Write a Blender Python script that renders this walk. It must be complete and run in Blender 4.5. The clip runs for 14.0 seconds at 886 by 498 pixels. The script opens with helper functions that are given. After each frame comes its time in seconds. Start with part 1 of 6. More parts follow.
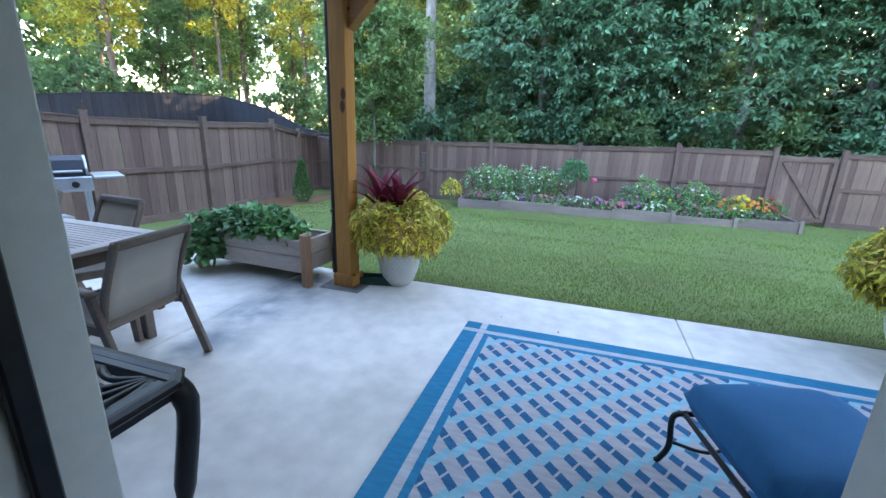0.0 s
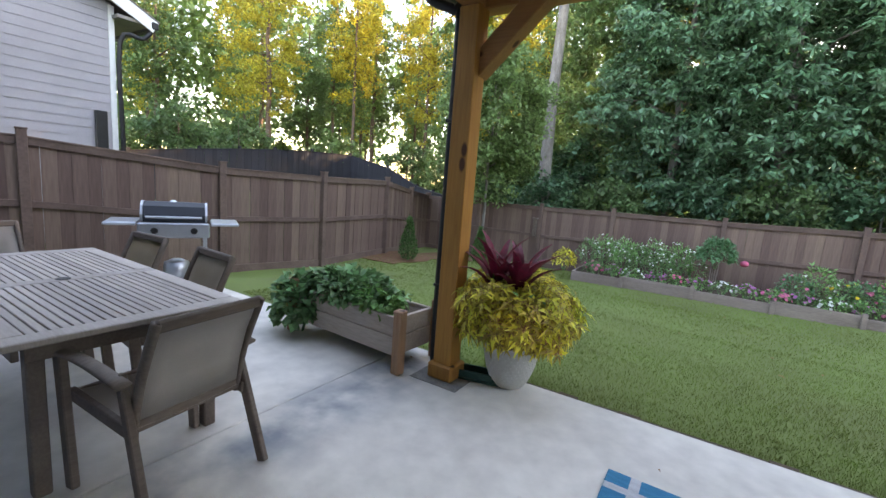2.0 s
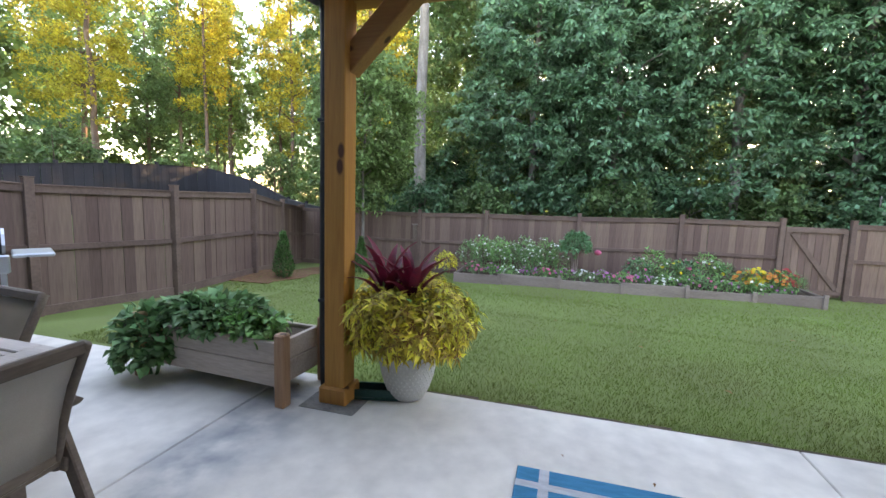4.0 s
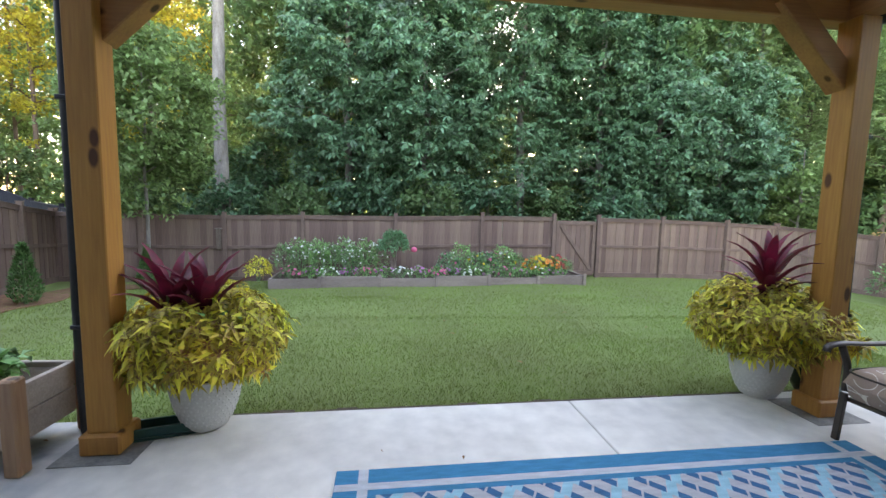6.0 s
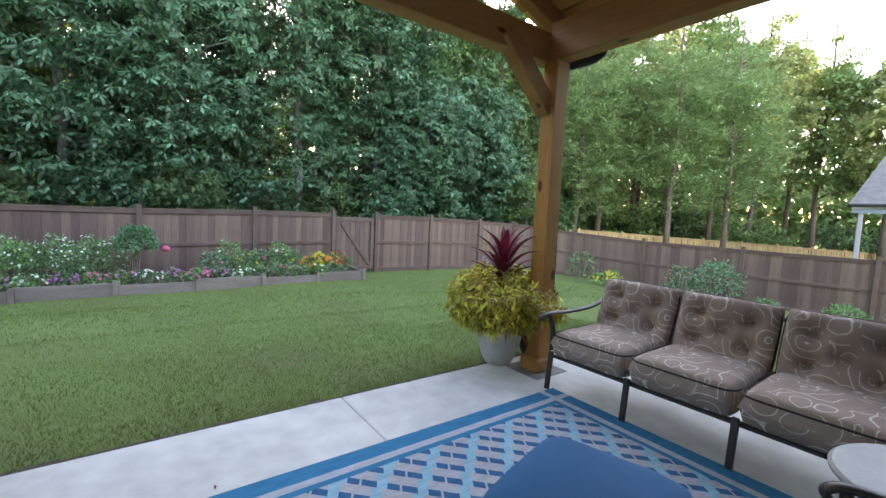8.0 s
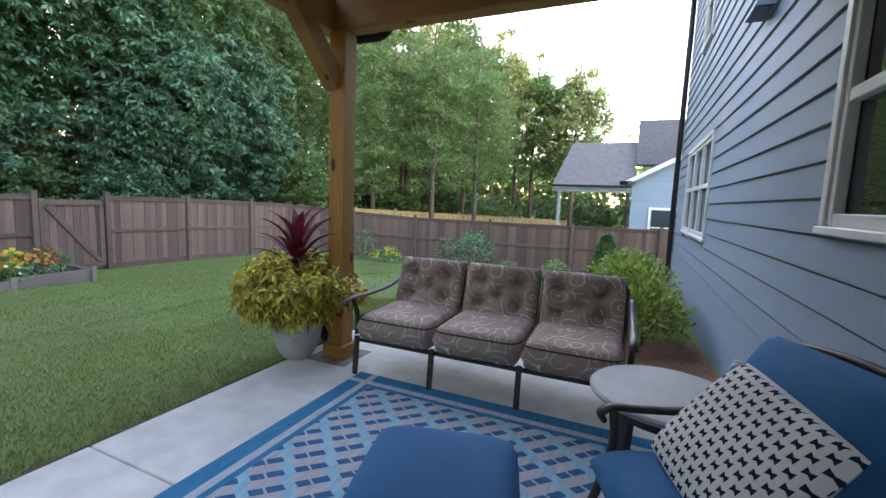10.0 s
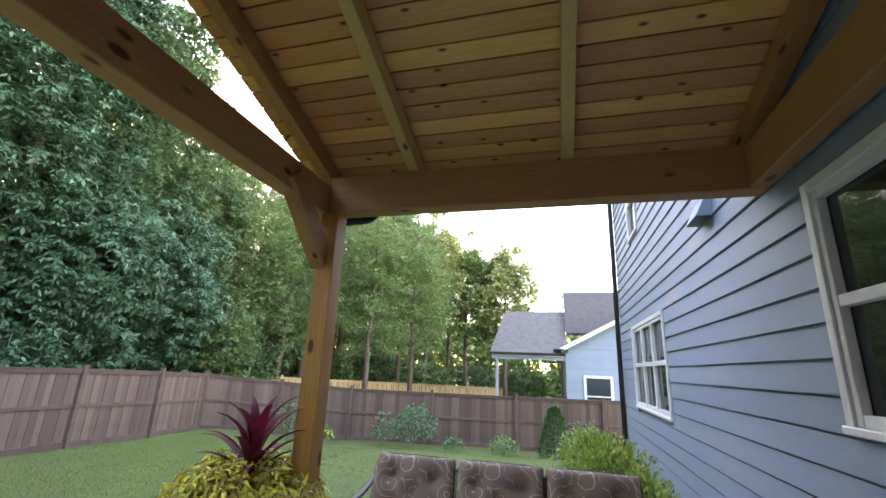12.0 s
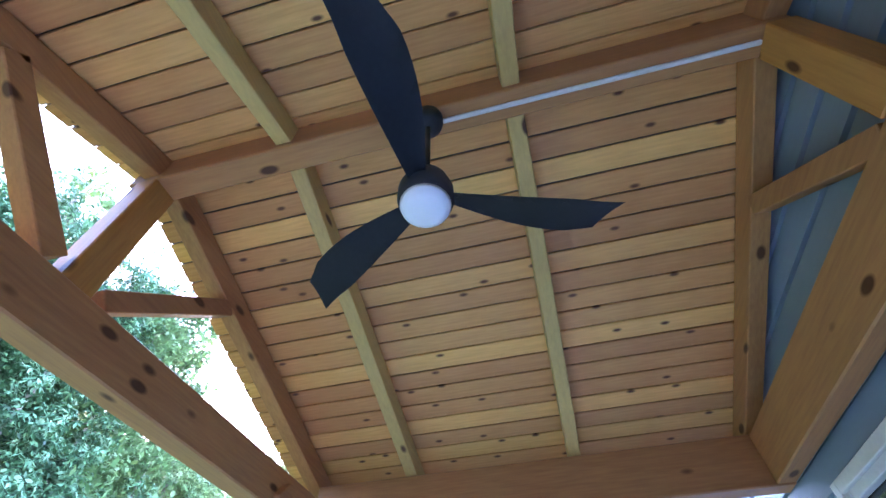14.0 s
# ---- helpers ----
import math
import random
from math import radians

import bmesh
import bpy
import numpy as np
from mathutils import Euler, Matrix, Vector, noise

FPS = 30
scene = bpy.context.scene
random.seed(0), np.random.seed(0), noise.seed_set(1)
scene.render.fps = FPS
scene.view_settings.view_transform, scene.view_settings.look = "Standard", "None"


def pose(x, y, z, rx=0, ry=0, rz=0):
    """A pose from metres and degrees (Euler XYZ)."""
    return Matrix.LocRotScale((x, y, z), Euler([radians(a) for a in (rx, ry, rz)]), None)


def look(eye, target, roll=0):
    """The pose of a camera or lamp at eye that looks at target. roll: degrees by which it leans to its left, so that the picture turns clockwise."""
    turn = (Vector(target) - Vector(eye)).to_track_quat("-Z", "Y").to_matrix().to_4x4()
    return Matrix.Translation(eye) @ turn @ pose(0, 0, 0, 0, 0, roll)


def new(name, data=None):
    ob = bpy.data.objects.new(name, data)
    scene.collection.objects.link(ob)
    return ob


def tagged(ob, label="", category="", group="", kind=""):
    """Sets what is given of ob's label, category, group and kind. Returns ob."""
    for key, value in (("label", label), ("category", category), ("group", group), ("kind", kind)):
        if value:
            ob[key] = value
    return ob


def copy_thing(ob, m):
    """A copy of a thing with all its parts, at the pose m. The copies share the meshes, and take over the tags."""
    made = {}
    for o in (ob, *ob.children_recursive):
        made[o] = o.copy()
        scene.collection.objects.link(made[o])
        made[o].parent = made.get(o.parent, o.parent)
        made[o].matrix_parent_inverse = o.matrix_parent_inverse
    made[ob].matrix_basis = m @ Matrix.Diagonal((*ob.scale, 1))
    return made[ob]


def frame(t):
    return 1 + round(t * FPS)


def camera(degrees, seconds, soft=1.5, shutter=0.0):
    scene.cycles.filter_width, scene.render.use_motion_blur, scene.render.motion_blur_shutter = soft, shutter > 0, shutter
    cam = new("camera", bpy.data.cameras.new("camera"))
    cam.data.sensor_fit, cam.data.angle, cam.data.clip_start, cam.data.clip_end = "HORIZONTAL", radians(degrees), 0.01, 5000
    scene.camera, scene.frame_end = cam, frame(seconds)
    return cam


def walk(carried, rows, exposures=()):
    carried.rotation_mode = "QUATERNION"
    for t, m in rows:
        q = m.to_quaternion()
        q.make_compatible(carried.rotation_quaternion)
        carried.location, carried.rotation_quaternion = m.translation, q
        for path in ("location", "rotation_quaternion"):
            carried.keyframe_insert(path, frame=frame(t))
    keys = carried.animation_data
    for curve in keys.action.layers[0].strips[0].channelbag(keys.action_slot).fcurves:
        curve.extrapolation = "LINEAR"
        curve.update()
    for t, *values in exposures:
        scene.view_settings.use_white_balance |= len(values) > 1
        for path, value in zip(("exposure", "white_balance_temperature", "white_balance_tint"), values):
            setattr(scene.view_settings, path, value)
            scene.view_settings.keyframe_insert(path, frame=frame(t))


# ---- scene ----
cam = camera(92.5, 14.0)
PATH = [
    (0, (0.734, -2.953, 1.448), (0.139, -1.124, 0.901), 1.8),
    (0.5, (0.584, -2.743, 1.447), (-0.029, -0.913, 0.923), 3.8),
    (1, (0.481, -2.602, 1.446), (-0.261, -0.814, 0.945), 2.6),
    (1.5, (0.399, -2.408, 1.425), (-0.553, -0.679, 1.105), 2.5),
    (2, (0.282, -2.291, 1.445), (-0.769, -0.615, 1.148), 4.4),
    (2.2, (0.205, -2.265, 1.443), (-0.866, -0.601, 1.154), 4.0),
    (4.3, (0.167, -2.153, 1.381), (-0.243, -0.207, 1.17), 1.3),
    (4.5, (0.181, -2.146, 1.373), (-0.139, -0.182, 1.168), 1.1),
    (5, (0.195, -2.123, 1.379), (0.116, -0.135, 1.174), 1.4),
    (5.5, (0.218, -2.125, 1.385), (0.353, -0.139, 1.185), 1.4),
    (6, (0.243, -2.121, 1.384), (0.511, -0.149, 1.186), 1.2),
    (6.5, (0.262, -2.097, 1.379), (0.706, -0.157, 1.18), 1.5),
    (7, (0.31, -2.099, 1.371), (0.936, -0.209, 1.176), 1.5),
    (7.5, (0.364, -2.1, 1.373), (1.164, -0.277, 1.184), 1.7),
    (8, (0.374, -2.068, 1.36), (1.558, -0.466, 1.183), 2.8),
    (8.5, (0.347, -2.007, 1.377), (1.914, -0.776, 1.206), 2.9),
    (9, (0.342, -1.955, 1.376), (2.054, -0.938, 1.192), 2.4),
    (9.2, (0.33, -1.948, 1.367), (2.072, -0.982, 1.179), 2.4),
    (11.3, (0.479, -1.465, 1.365), (2.404, -0.936, 1.249), 2.5),
    (11.5, (0.475, -1.411, 1.399), (2.403, -0.88, 1.432), 2.3),
    (12, (0.379, -1.331, 1.502), (2.238, -0.826, 2.041), 2.4),
    (12.5, (0.325, -1.329, 1.557), (2.043, -0.86, 2.466), 2.9),
    (13, (0.275, -1.307, 1.598), (1.839, -0.899, 2.776), 2.6),
    (13.5, (0.236, -1.276, 1.639), (1.615, -0.94, 3.048), 0.4),
    (14, (0.194, -1.278, 1.659), (1.435, -0.985, 3.199), -1.2),
]
walk(cam, [(t, look(eye, target, roll)) for t, eye, target, roll in PATH], [(0, 4.05, 6500, 18), (0.5, 3.9, 6900, 20), (1, 3.75, 7400, 21), (1.6, 3.6, 8200, 23), (2.2, 3.6, 8400, 24), (4.3, 3.8, 8400, 24), (6.5, 3.9, 8300, 24), (7.5, 3.85, 8100, 23), (8.2, 3.6, 7700, 24), (9, 3.4, 7300, 24), (11.5, 3.45, 8100, 28), (12.1, 3.75, 7900, 30), (12.6, 4.2, 7500, 33), (13.2, 4.85, 6600, 37), (14, 5.3, 5600, 39)])

# ---- light ----
SUN_EL, SUN_AZ = 15.5, -33.0          # degrees; azimuth from +y, positive towards -x
world = bpy.data.worlds.new("sky")
scene.world = world
world.use_nodes = True
wn, wl = world.node_tree.nodes, world.node_tree.links
sky = wn.new("ShaderNodeTexSky")
sky.sky_type = "NISHITA"
sky.sun_disc = False
sky.sun_elevation, sky.sun_rotation = radians(SUN_EL), radians(-SUN_AZ)
sky.dust_density, sky.ozone_density, sky.air_density = 0.6, 1.0, 1.1
wl.new(sky.outputs[0], wn["Background"].inputs[0])
wn["Background"].inputs[1].default_value = 0.15
sun = new("sun", bpy.data.lights.new("sun", "SUN"))
sun.data.energy, sun.data.angle, sun.data.color = 1.6, radians(0.6), (1.0, 0.78, 0.5)
_d = Vector((-math.sin(radians(SUN_AZ)) * math.cos(radians(SUN_EL)), math.cos(radians(SUN_AZ)) * math.cos(radians(SUN_EL)), math.sin(radians(SUN_EL))))
sun.matrix_world = look(_d * 60, (0, 0, 0))

# ---- materials ----
def mat(name, a, b=None, rough=0.7, scale=6.0, fine=60.0, bump=0.15, metal=0.0, stretch=(1, 1, 1), coords="Object", island=0.0, rand=0.0, spec=0.4, bump_dist=0.004, trans=0.0):
    """Two-scale noise between the colours a and b, with fine relief."""
    b = b or tuple(c * 0.75 for c in a)
    m = bpy.data.materials.new(name)
    m.use_nodes = True
    n, l = m.node_tree.nodes, m.node_tree.links
    bsdf = n["Principled BSDF"]
    tc, mp = n.new("ShaderNodeTexCoord"), n.new("ShaderNodeMapping")
    mp.inputs["Scale"].default_value = stretch
    l.new(tc.outputs[coords], mp.inputs[0])
    big, small = n.new("ShaderNodeTexNoise"), n.new("ShaderNodeTexNoise")
    for tex, s, d in ((big, scale, 4.0), (small, fine, 5.0)):
        tex.inputs["Scale"].default_value, tex.inputs["Detail"].default_value = s, d
        l.new(mp.outputs[0], tex.inputs["Vector"])
    mixf = n.new("ShaderNodeMath")
    mixf.operation = "MULTIPLY_ADD"
    mixf.inputs[1].default_value = 0.55
    l.new(big.outputs[0], mixf.inputs[0])
    half = n.new("ShaderNodeMath")
    half.operation = "MULTIPLY"
    half.inputs[1].default_value = 0.45
    l.new(small.outputs[0], half.inputs[0])
    l.new(half.outputs[0], mixf.inputs[2])
    ramp = n.new("ShaderNodeValToRGB")
    ramp.color_ramp.elements[0].position, ramp.color_ramp.elements[1].position = 0.34, 0.66
    ramp.color_ramp.elements[0].color, ramp.color_ramp.elements[1].color = (*b, 1), (*a, 1)
    l.new(mixf.outputs[0], ramp.inputs[0])
    out = ramp.outputs[0]
    if island or rand:
        src = n.new("ShaderNodeNewGeometry").outputs["Random Per Island"] if island else n.new("ShaderNodeObjectInfo").outputs["Random"]
        amount = island or rand
        mr = n.new("ShaderNodeMapRange")
        mr.inputs[3].default_value, mr.inputs[4].default_value = 1 - amount, 1 + amount
        l.new(src, mr.inputs[0])
        hsv = n.new("ShaderNodeHueSaturation")
        l.new(mr.outputs[0], hsv.inputs["Value"])
        mh = n.new("ShaderNodeMapRange")
        mh.inputs[3].default_value, mh.inputs[4].default_value = 0.5 - amount * 0.04, 0.5 + amount * 0.04
        l.new(src, mh.inputs[0])
        l.new(mh.outputs[0], hsv.inputs["Hue"])
        l.new(out, hsv.inputs["Color"])
        out = hsv.outputs[0]
    l.new(out, bsdf.inputs["Base Color"])
    rr = n.new("ShaderNodeMapRange")
    rr.inputs[3].default_value, rr.inputs[4].default_value = max(0.02, rough - 0.1), min(1, rough + 0.1)
    l.new(small.outputs[0], rr.inputs[0])
    l.new(rr.outputs[0], bsdf.inputs["Roughness"])
    bsdf.inputs["Metallic"].default_value = metal
    bsdf.inputs["Specular IOR Level"].default_value = spec
    if bump:
        bp = n.new("ShaderNodeBump")
        bp.inputs["Strength"].default_value, bp.inputs["Distance"].default_value = bump, bump_dist
        l.new(mixf.outputs[0], bp.inputs["Height"])
        l.new(bp.outputs[0], bsdf.inputs["Normal"])
    if trans:
        tr, mx = n.new("ShaderNodeBsdfTranslucent"), n.new("ShaderNodeMixShader")
        l.new(out, tr.inputs[0])
        mx.inputs[0].default_value = trans
        l.new(bsdf.outputs[0], mx.inputs[1])
        l.new(tr.outputs[0], mx.inputs[2])
        l.new(mx.outputs[0], n["Material Output"].inputs[0])
    return m


def knotty(name, light, dark, knot, axis, grain=1.0, rough=0.55, rand=0.18, spec=0.35, knots=3.0, flat=False):
    """Pine: long grain along one axis, scattered dark oval knots."""
    m = mat(name, light, dark, rough, 3.0 * grain, 40.0 * grain, 0.2, stretch=tuple(0.12 if i == axis else 1.6 for i in range(3)), rand=rand, spec=spec)
    n, l = m.node_tree.nodes, m.node_tree.links
    bsdf = n["Principled BSDF"]
    base = bsdf.inputs["Base Color"].links[0].from_socket
    tc, mp, vo = n.new("ShaderNodeTexCoord"), n.new("ShaderNodeMapping"), n.new("ShaderNodeTexVoronoi")
    mp.inputs["Scale"].default_value = tuple(0.0 if flat and i == 2 else (0.5 if i == axis else 1.1) * knots for i in range(3))
    oi = n.new("ShaderNodeObjectInfo")
    add = n.new("ShaderNodeVectorMath")
    add.operation = "MULTIPLY_ADD"
    add.inputs[1].default_value = (7, 7, 7)
    l.new(oi.outputs["Random"], add.inputs[0])
    l.new(tc.outputs["Object"], add.inputs[2])
    l.new(add.outputs[0], mp.inputs[0])
    l.new(mp.outputs[0], vo.inputs["Vector"])
    vo.inputs["Scale"].default_value = 2.2
    vo.voronoi_dimensions = "2D" if flat else "3D"
    kr = n.new("ShaderNodeMapRange")
    kr.inputs[1].default_value, kr.inputs[2].default_value, kr.inputs[3].default_value, kr.inputs[4].default_value = (0.04 if flat else 0.13), (0.10 if flat else 0.21), 1.0, 0.0
    l.new(vo.outputs["Distance"], kr.inputs[0])
    sep, pick, both = n.new("ShaderNodeSeparateColor"), n.new("ShaderNodeMath"), n.new("ShaderNodeMath")
    l.new(vo.outputs["Color"], sep.inputs[0])
    pick.operation, both.operation = "GREATER_THAN", "MULTIPLY"
    pick.inputs[1].default_value = 0.5
    l.new(sep.outputs[0], pick.inputs[0])
    l.new(pick.outputs[0], both.inputs[0])
    l.new(kr.outputs[0], both.inputs[1])
    mix = n.new("ShaderNodeMix")
    mix.data_type = "RGBA"
    l.new(both.outputs[0], mix.inputs[0])
    l.new(base, mix.inputs[6])
    mix.inputs[7].default_value = (*knot, 1)
    l.new(mix.outputs[2], bsdf.inputs["Base Color"])
    return m


def plain(name, c, rough=0.5, metal=0.0, emit=0.0, spec=0.5):
    m = bpy.data.materials.new(name)
    m.use_nodes = True
    bsdf = m.node_tree.nodes["Principled BSDF"]
    bsdf.inputs["Base Color"].default_value = (*c, 1)
    bsdf.inputs["Roughness"].default_value, bsdf.inputs["Metallic"].default_value = rough, metal
    bsdf.inputs["Specular IOR Level"].default_value = spec
    if emit:
        bsdf.inputs["Emission Color"].default_value = (*c, 1)
        bsdf.inputs["Emission Strength"].default_value = emit
    return m


CONCRETE = mat("concrete", (0.72, 0.68, 0.615), (0.49, 0.46, 0.42), 0.75, 1.1, 7, 0.15)
SOIL = mat("soil", (0.10, 0.07, 0.045), (0.04, 0.028, 0.02), 0.95, 9, 80, 0.6, bump_dist=0.02)
MULCH = mat("pine_straw", (0.24, 0.12, 0.06), (0.10, 0.045, 0.025), 0.95, 14, 90, 0.7, bump_dist=0.02)
TURF = mat("turf", (0.14, 0.20, 0.05), (0.115, 0.135, 0.043), 0.9, 0.8, 40, 0.4, bump_dist=0.02)
BLADE = mat("grass_blades", (0.185, 0.28, 0.062), (0.17, 0.19, 0.058), 0.75, 0.7, 6, 0, island=0.22, trans=0.25)
CEDAR_Z = knotty("stained_post", (0.56, 0.27, 0.065), (0.40, 0.17, 0.04), (0.10, 0.035, 0.012), 2, rand=0.08)
CEDAR_X = knotty("stained_beam_x", (0.50, 0.245, 0.085), (0.35, 0.15, 0.055), (0.10, 0.035, 0.012), 0, rand=0.1)
CEDAR_Y = knotty("stained_beam_y", (0.50, 0.245, 0.085), (0.35, 0.15, 0.055), (0.09, 0.03, 0.012), 1, rand=0.1)
DECK_Y = knotty("roof_boards", (0.78, 0.42, 0.14), (0.58, 0.26, 0.075), (0.12, 0.04, 0.016), 1, rand=0.24, knots=2.6, flat=True)
RAFTER_X = knotty("rafter_timber", (0.64, 0.45, 0.15), (0.50, 0.33, 0.11), (0.10, 0.04, 0.016), 0, rand=0.1)
FENCE = mat("fence_brown", (0.215, 0.138, 0.112), (0.12, 0.074, 0.06), 0.85, 3, 30, 0.35, stretch=(1.5, 1.5, 0.12), rand=0.28)
FENCE_RAIL = mat("fence_rail_brown", (0.175, 0.113, 0.092), (0.105, 0.066, 0.054), 0.85, 3, 30, 0.3, rand=0.15)
FENCE_DARK = mat("dark_fence", (0.034, 0.033, 0.042), (0.02, 0.02, 0.026), 0.85, 2, 20, 0.2, rand=0.2)
FENCE_NEW = mat("new_fence", (0.55, 0.36, 0.18), (0.42, 0.26, 0.12), 0.8, 2, 20, 0.2, rand=0.15)
SIDING = mat("blue_siding", (0.26, 0.335, 0.42), (0.23, 0.30, 0.38), 0.6, 2, 50, 0.1, stretch=(0.2, 1, 1), rand=0.04)
SIDING_GREY = mat("grey_siding", (0.36, 0.34, 0.36), (0.31, 0.295, 0.315), 0.65, 2, 40, 0.1, rand=0.05)
WHITE = mat("white_trim", (0.80, 0.80, 0.78), (0.70, 0.70, 0.69), 0.45, 3, 40, 0.05)
SHINGLE = mat("shingles", (0.165, 0.142, 0.132), (0.095, 0.083, 0.08), 0.9, 4, 60, 0.5, rand=0.3)
BLACK_METAL = mat("black_metal", (0.022, 0.02, 0.02), (0.012, 0.011, 0.011), 0.42, 8, 80, 0.1, metal=0.3)
BRONZE = mat("bronze_metal", (0.085, 0.07, 0.062), (0.055, 0.045, 0.04), 0.4, 8, 90, 0.08, metal=0.5)
GUTTER = mat("black_gutter", (0.03, 0.03, 0.032), (0.02, 0.02, 0.022), 0.35, 5, 40, 0.03, metal=0.2)


def damp_stain(m):
    """A greyish damp mark that runs along the slab joint near the first post."""
    n, l = m.node_tree.nodes, m.node_tree.links
    bsdf = n["Principled BSDF"]
    base = bsdf.inputs["Base Color"].links[0].from_socket
    tc, sp, no = n.new("ShaderNodeTexCoord"), n.new("ShaderNodeSeparateXYZ"), n.new("ShaderNodeTexNoise")
    l.new(tc.outputs["Object"], sp.inputs[0])
    l.new(tc.outputs["Object"], no.inputs["Vector"])
    no.inputs["Scale"].default_value, no.inputs["Detail"].default_value = 2.6, 5.0
    far = n.new("ShaderNodeMath")
    far.operation = "ADD"
    far.inputs[1].default_value = 1.62
    l.new(sp.outputs[0], far.inputs[0])
    ab = n.new("ShaderNodeMath")
    ab.operation = "ABSOLUTE"
    l.new(far.outputs[0], ab.inputs[0])
    mr = n.new("ShaderNodeMapRange")
    mr.inputs[1].default_value, mr.inputs[2].default_value, mr.inputs[3].default_value, mr.inputs[4].default_value = 0.05, 0.42, 1.0, 0.0
    l.new(ab.outputs[0], mr.inputs[0])
    nr = n.new("ShaderNodeMapRange")
    nr.inputs[1].default_value, nr.inputs[2].default_value = 0.38, 0.62
    l.new(no.outputs[0], nr.inputs[0])
    mu = n.new("ShaderNodeMath")
    mu.operation = "MULTIPLY"
    l.new(mr.outputs[0], mu.inputs[0])
    l.new(nr.outputs[0], mu.inputs[1])
    mx = n.new("ShaderNodeMix")
    mx.data_type = "RGBA"
    l.new(mu.outputs[0], mx.inputs[0])
    l.new(base, mx.inputs[6])
    mx.inputs[7].default_value = (0.20, 0.22, 0.24, 1)
    l.new(mx.outputs[2], bsdf.inputs["Base Color"])


damp_stain(CONCRETE)

# ---- mesh helpers ----
def part(name, bm, material, parent=None, label="", smooth=False):
    """Links a bmesh as one mesh object, under a parent if one is given."""
    me = bpy.data.meshes.new(name)
    bmesh.ops.recalc_face_normals(bm, faces=bm.faces)
    bm.to_mesh(me)
    bm.free()
    me.materials.append(material)
    if smooth:
        me.shade_smooth()
    ob = new(name, me)
    if parent:
        ob.parent = parent
    if label:
        ob["label"] = label
    return ob


def thing(name, label, category, at=None, group="", kind=""):
    e = new(name)
    if at is not None:
        e.matrix_world = at
    return tagged(e, label, category, group, kind)


def cube(bm, x0, y0, z0, x1, y1, z1, bev=0.0, seg=1):
    g = bmesh.ops.create_cube(bm, size=1.0, matrix=Matrix.Translation(((x0 + x1) / 2, (y0 + y1) / 2, (z0 + z1) / 2)) @ Matrix.Diagonal((x1 - x0, y1 - y0, z1 - z0, 1)))
    if bev:
        es = list({e for v in g["verts"] for e in v.link_edges})
        bmesh.ops.bevel(bm, geom=es, offset=bev, segments=seg, affect="EDGES", profile=0.6)
    return bm


def box(x0, y0, z0, x1, y1, z1, bev=0.0, seg=1):
    return cube(bmesh.new(), x0, y0, z0, x1, y1, z1, bev, seg)


def bar(bm, p, q, w, h, bev=0.0, up=(0, 0, 1)):
    """A squared bar from p to q, w wide and h deep."""
    p, q = Vector(p), Vector(q)
    d = q - p
    t = d.normalized()
    s = t.cross(Vector(up))
    s = s.normalized() if s.length > 1e-4 else Vector((1, 0, 0))
    u = s.cross(t)
    m = Matrix((s, t, u)).transposed().to_4x4()
    m.translation = (p + q) / 2
    g = bmesh.ops.create_cube(bm, size=1.0, matrix=m @ Matrix.Diagonal((w, d.length, h, 1)))
    if bev:
        es = list({e for v in g["verts"] for e in v.link_edges})
        bmesh.ops.bevel(bm, geom=es, offset=bev, segments=1, affect="EDGES")
    return bm


def tube(bm, pts, r, n=8, flat=1.0):
    """A round rod along a smooth line of points; r is one radius or one per point."""
    pts = [Vector(p) for p in pts]
    rs = r if isinstance(r, (list, tuple)) else [r] * len(pts)
    rings, ref = [], None
    for i, p in enumerate(pts):
        t = (pts[min(i + 1, len(pts) - 1)] - pts[max(i - 1, 0)]).normalized()
        if ref is None:
            ref = Vector((0, 0, 1)) if abs(t.z) < 0.9 else Vector((1, 0, 0))
        s = t.cross(ref).normalized()
        u = s.cross(t)
        ref = u
        rings.append([bm.verts.new(p + rs[i] * (s * math.cos(a) + u * math.sin(a) * flat)) for a in (2 * math.pi * k / n for k in range(n))])
    for a, b in zip(rings, rings[1:]):
        for k in range(n):
            bm.faces.new((a[k], a[(k + 1) % n], b[(k + 1) % n], b[k]))
    bm.faces.new(rings[0][::-1])
    bm.faces.new(rings[-1])
    return bm


def curve_points(pts, n=6):
    """A Catmull-Rom line through the points."""
    P = [Vector(p) for p in pts]
    P = [2 * P[0] - P[1]] + P + [2 * P[-1] - P[-2]]
    out = []
    for i in range(1, len(P) - 2):
        for k in range(n):
            t = k / n
            a, b, c, d = P[i - 1:i + 3]
            out.append(0.5 * (2 * b + (c - a) * t + (2 * a - 5 * b + 4 * c - d) * t * t + (3 * b - a - 3 * c + d) * t ** 3))
    return out + [P[-2]]


def lathe(bm, profile, n=32, c=(0, 0)):
    rings = []
    for r, z in profile:
        rings.append([bm.verts.new((c[0] + r * math.cos(2 * math.pi * k / n), c[1] + r * math.sin(2 * math.pi * k / n), z)) for k in range(n)])
    for a, b in zip(rings, rings[1:]):
        for k in range(n):
            bm.faces.new((a[k], a[(k + 1) % n], b[(k + 1) % n], b[k]))
    bm.faces.new(rings[0][::-1])
    bm.faces.new(rings[-1])
    return bm


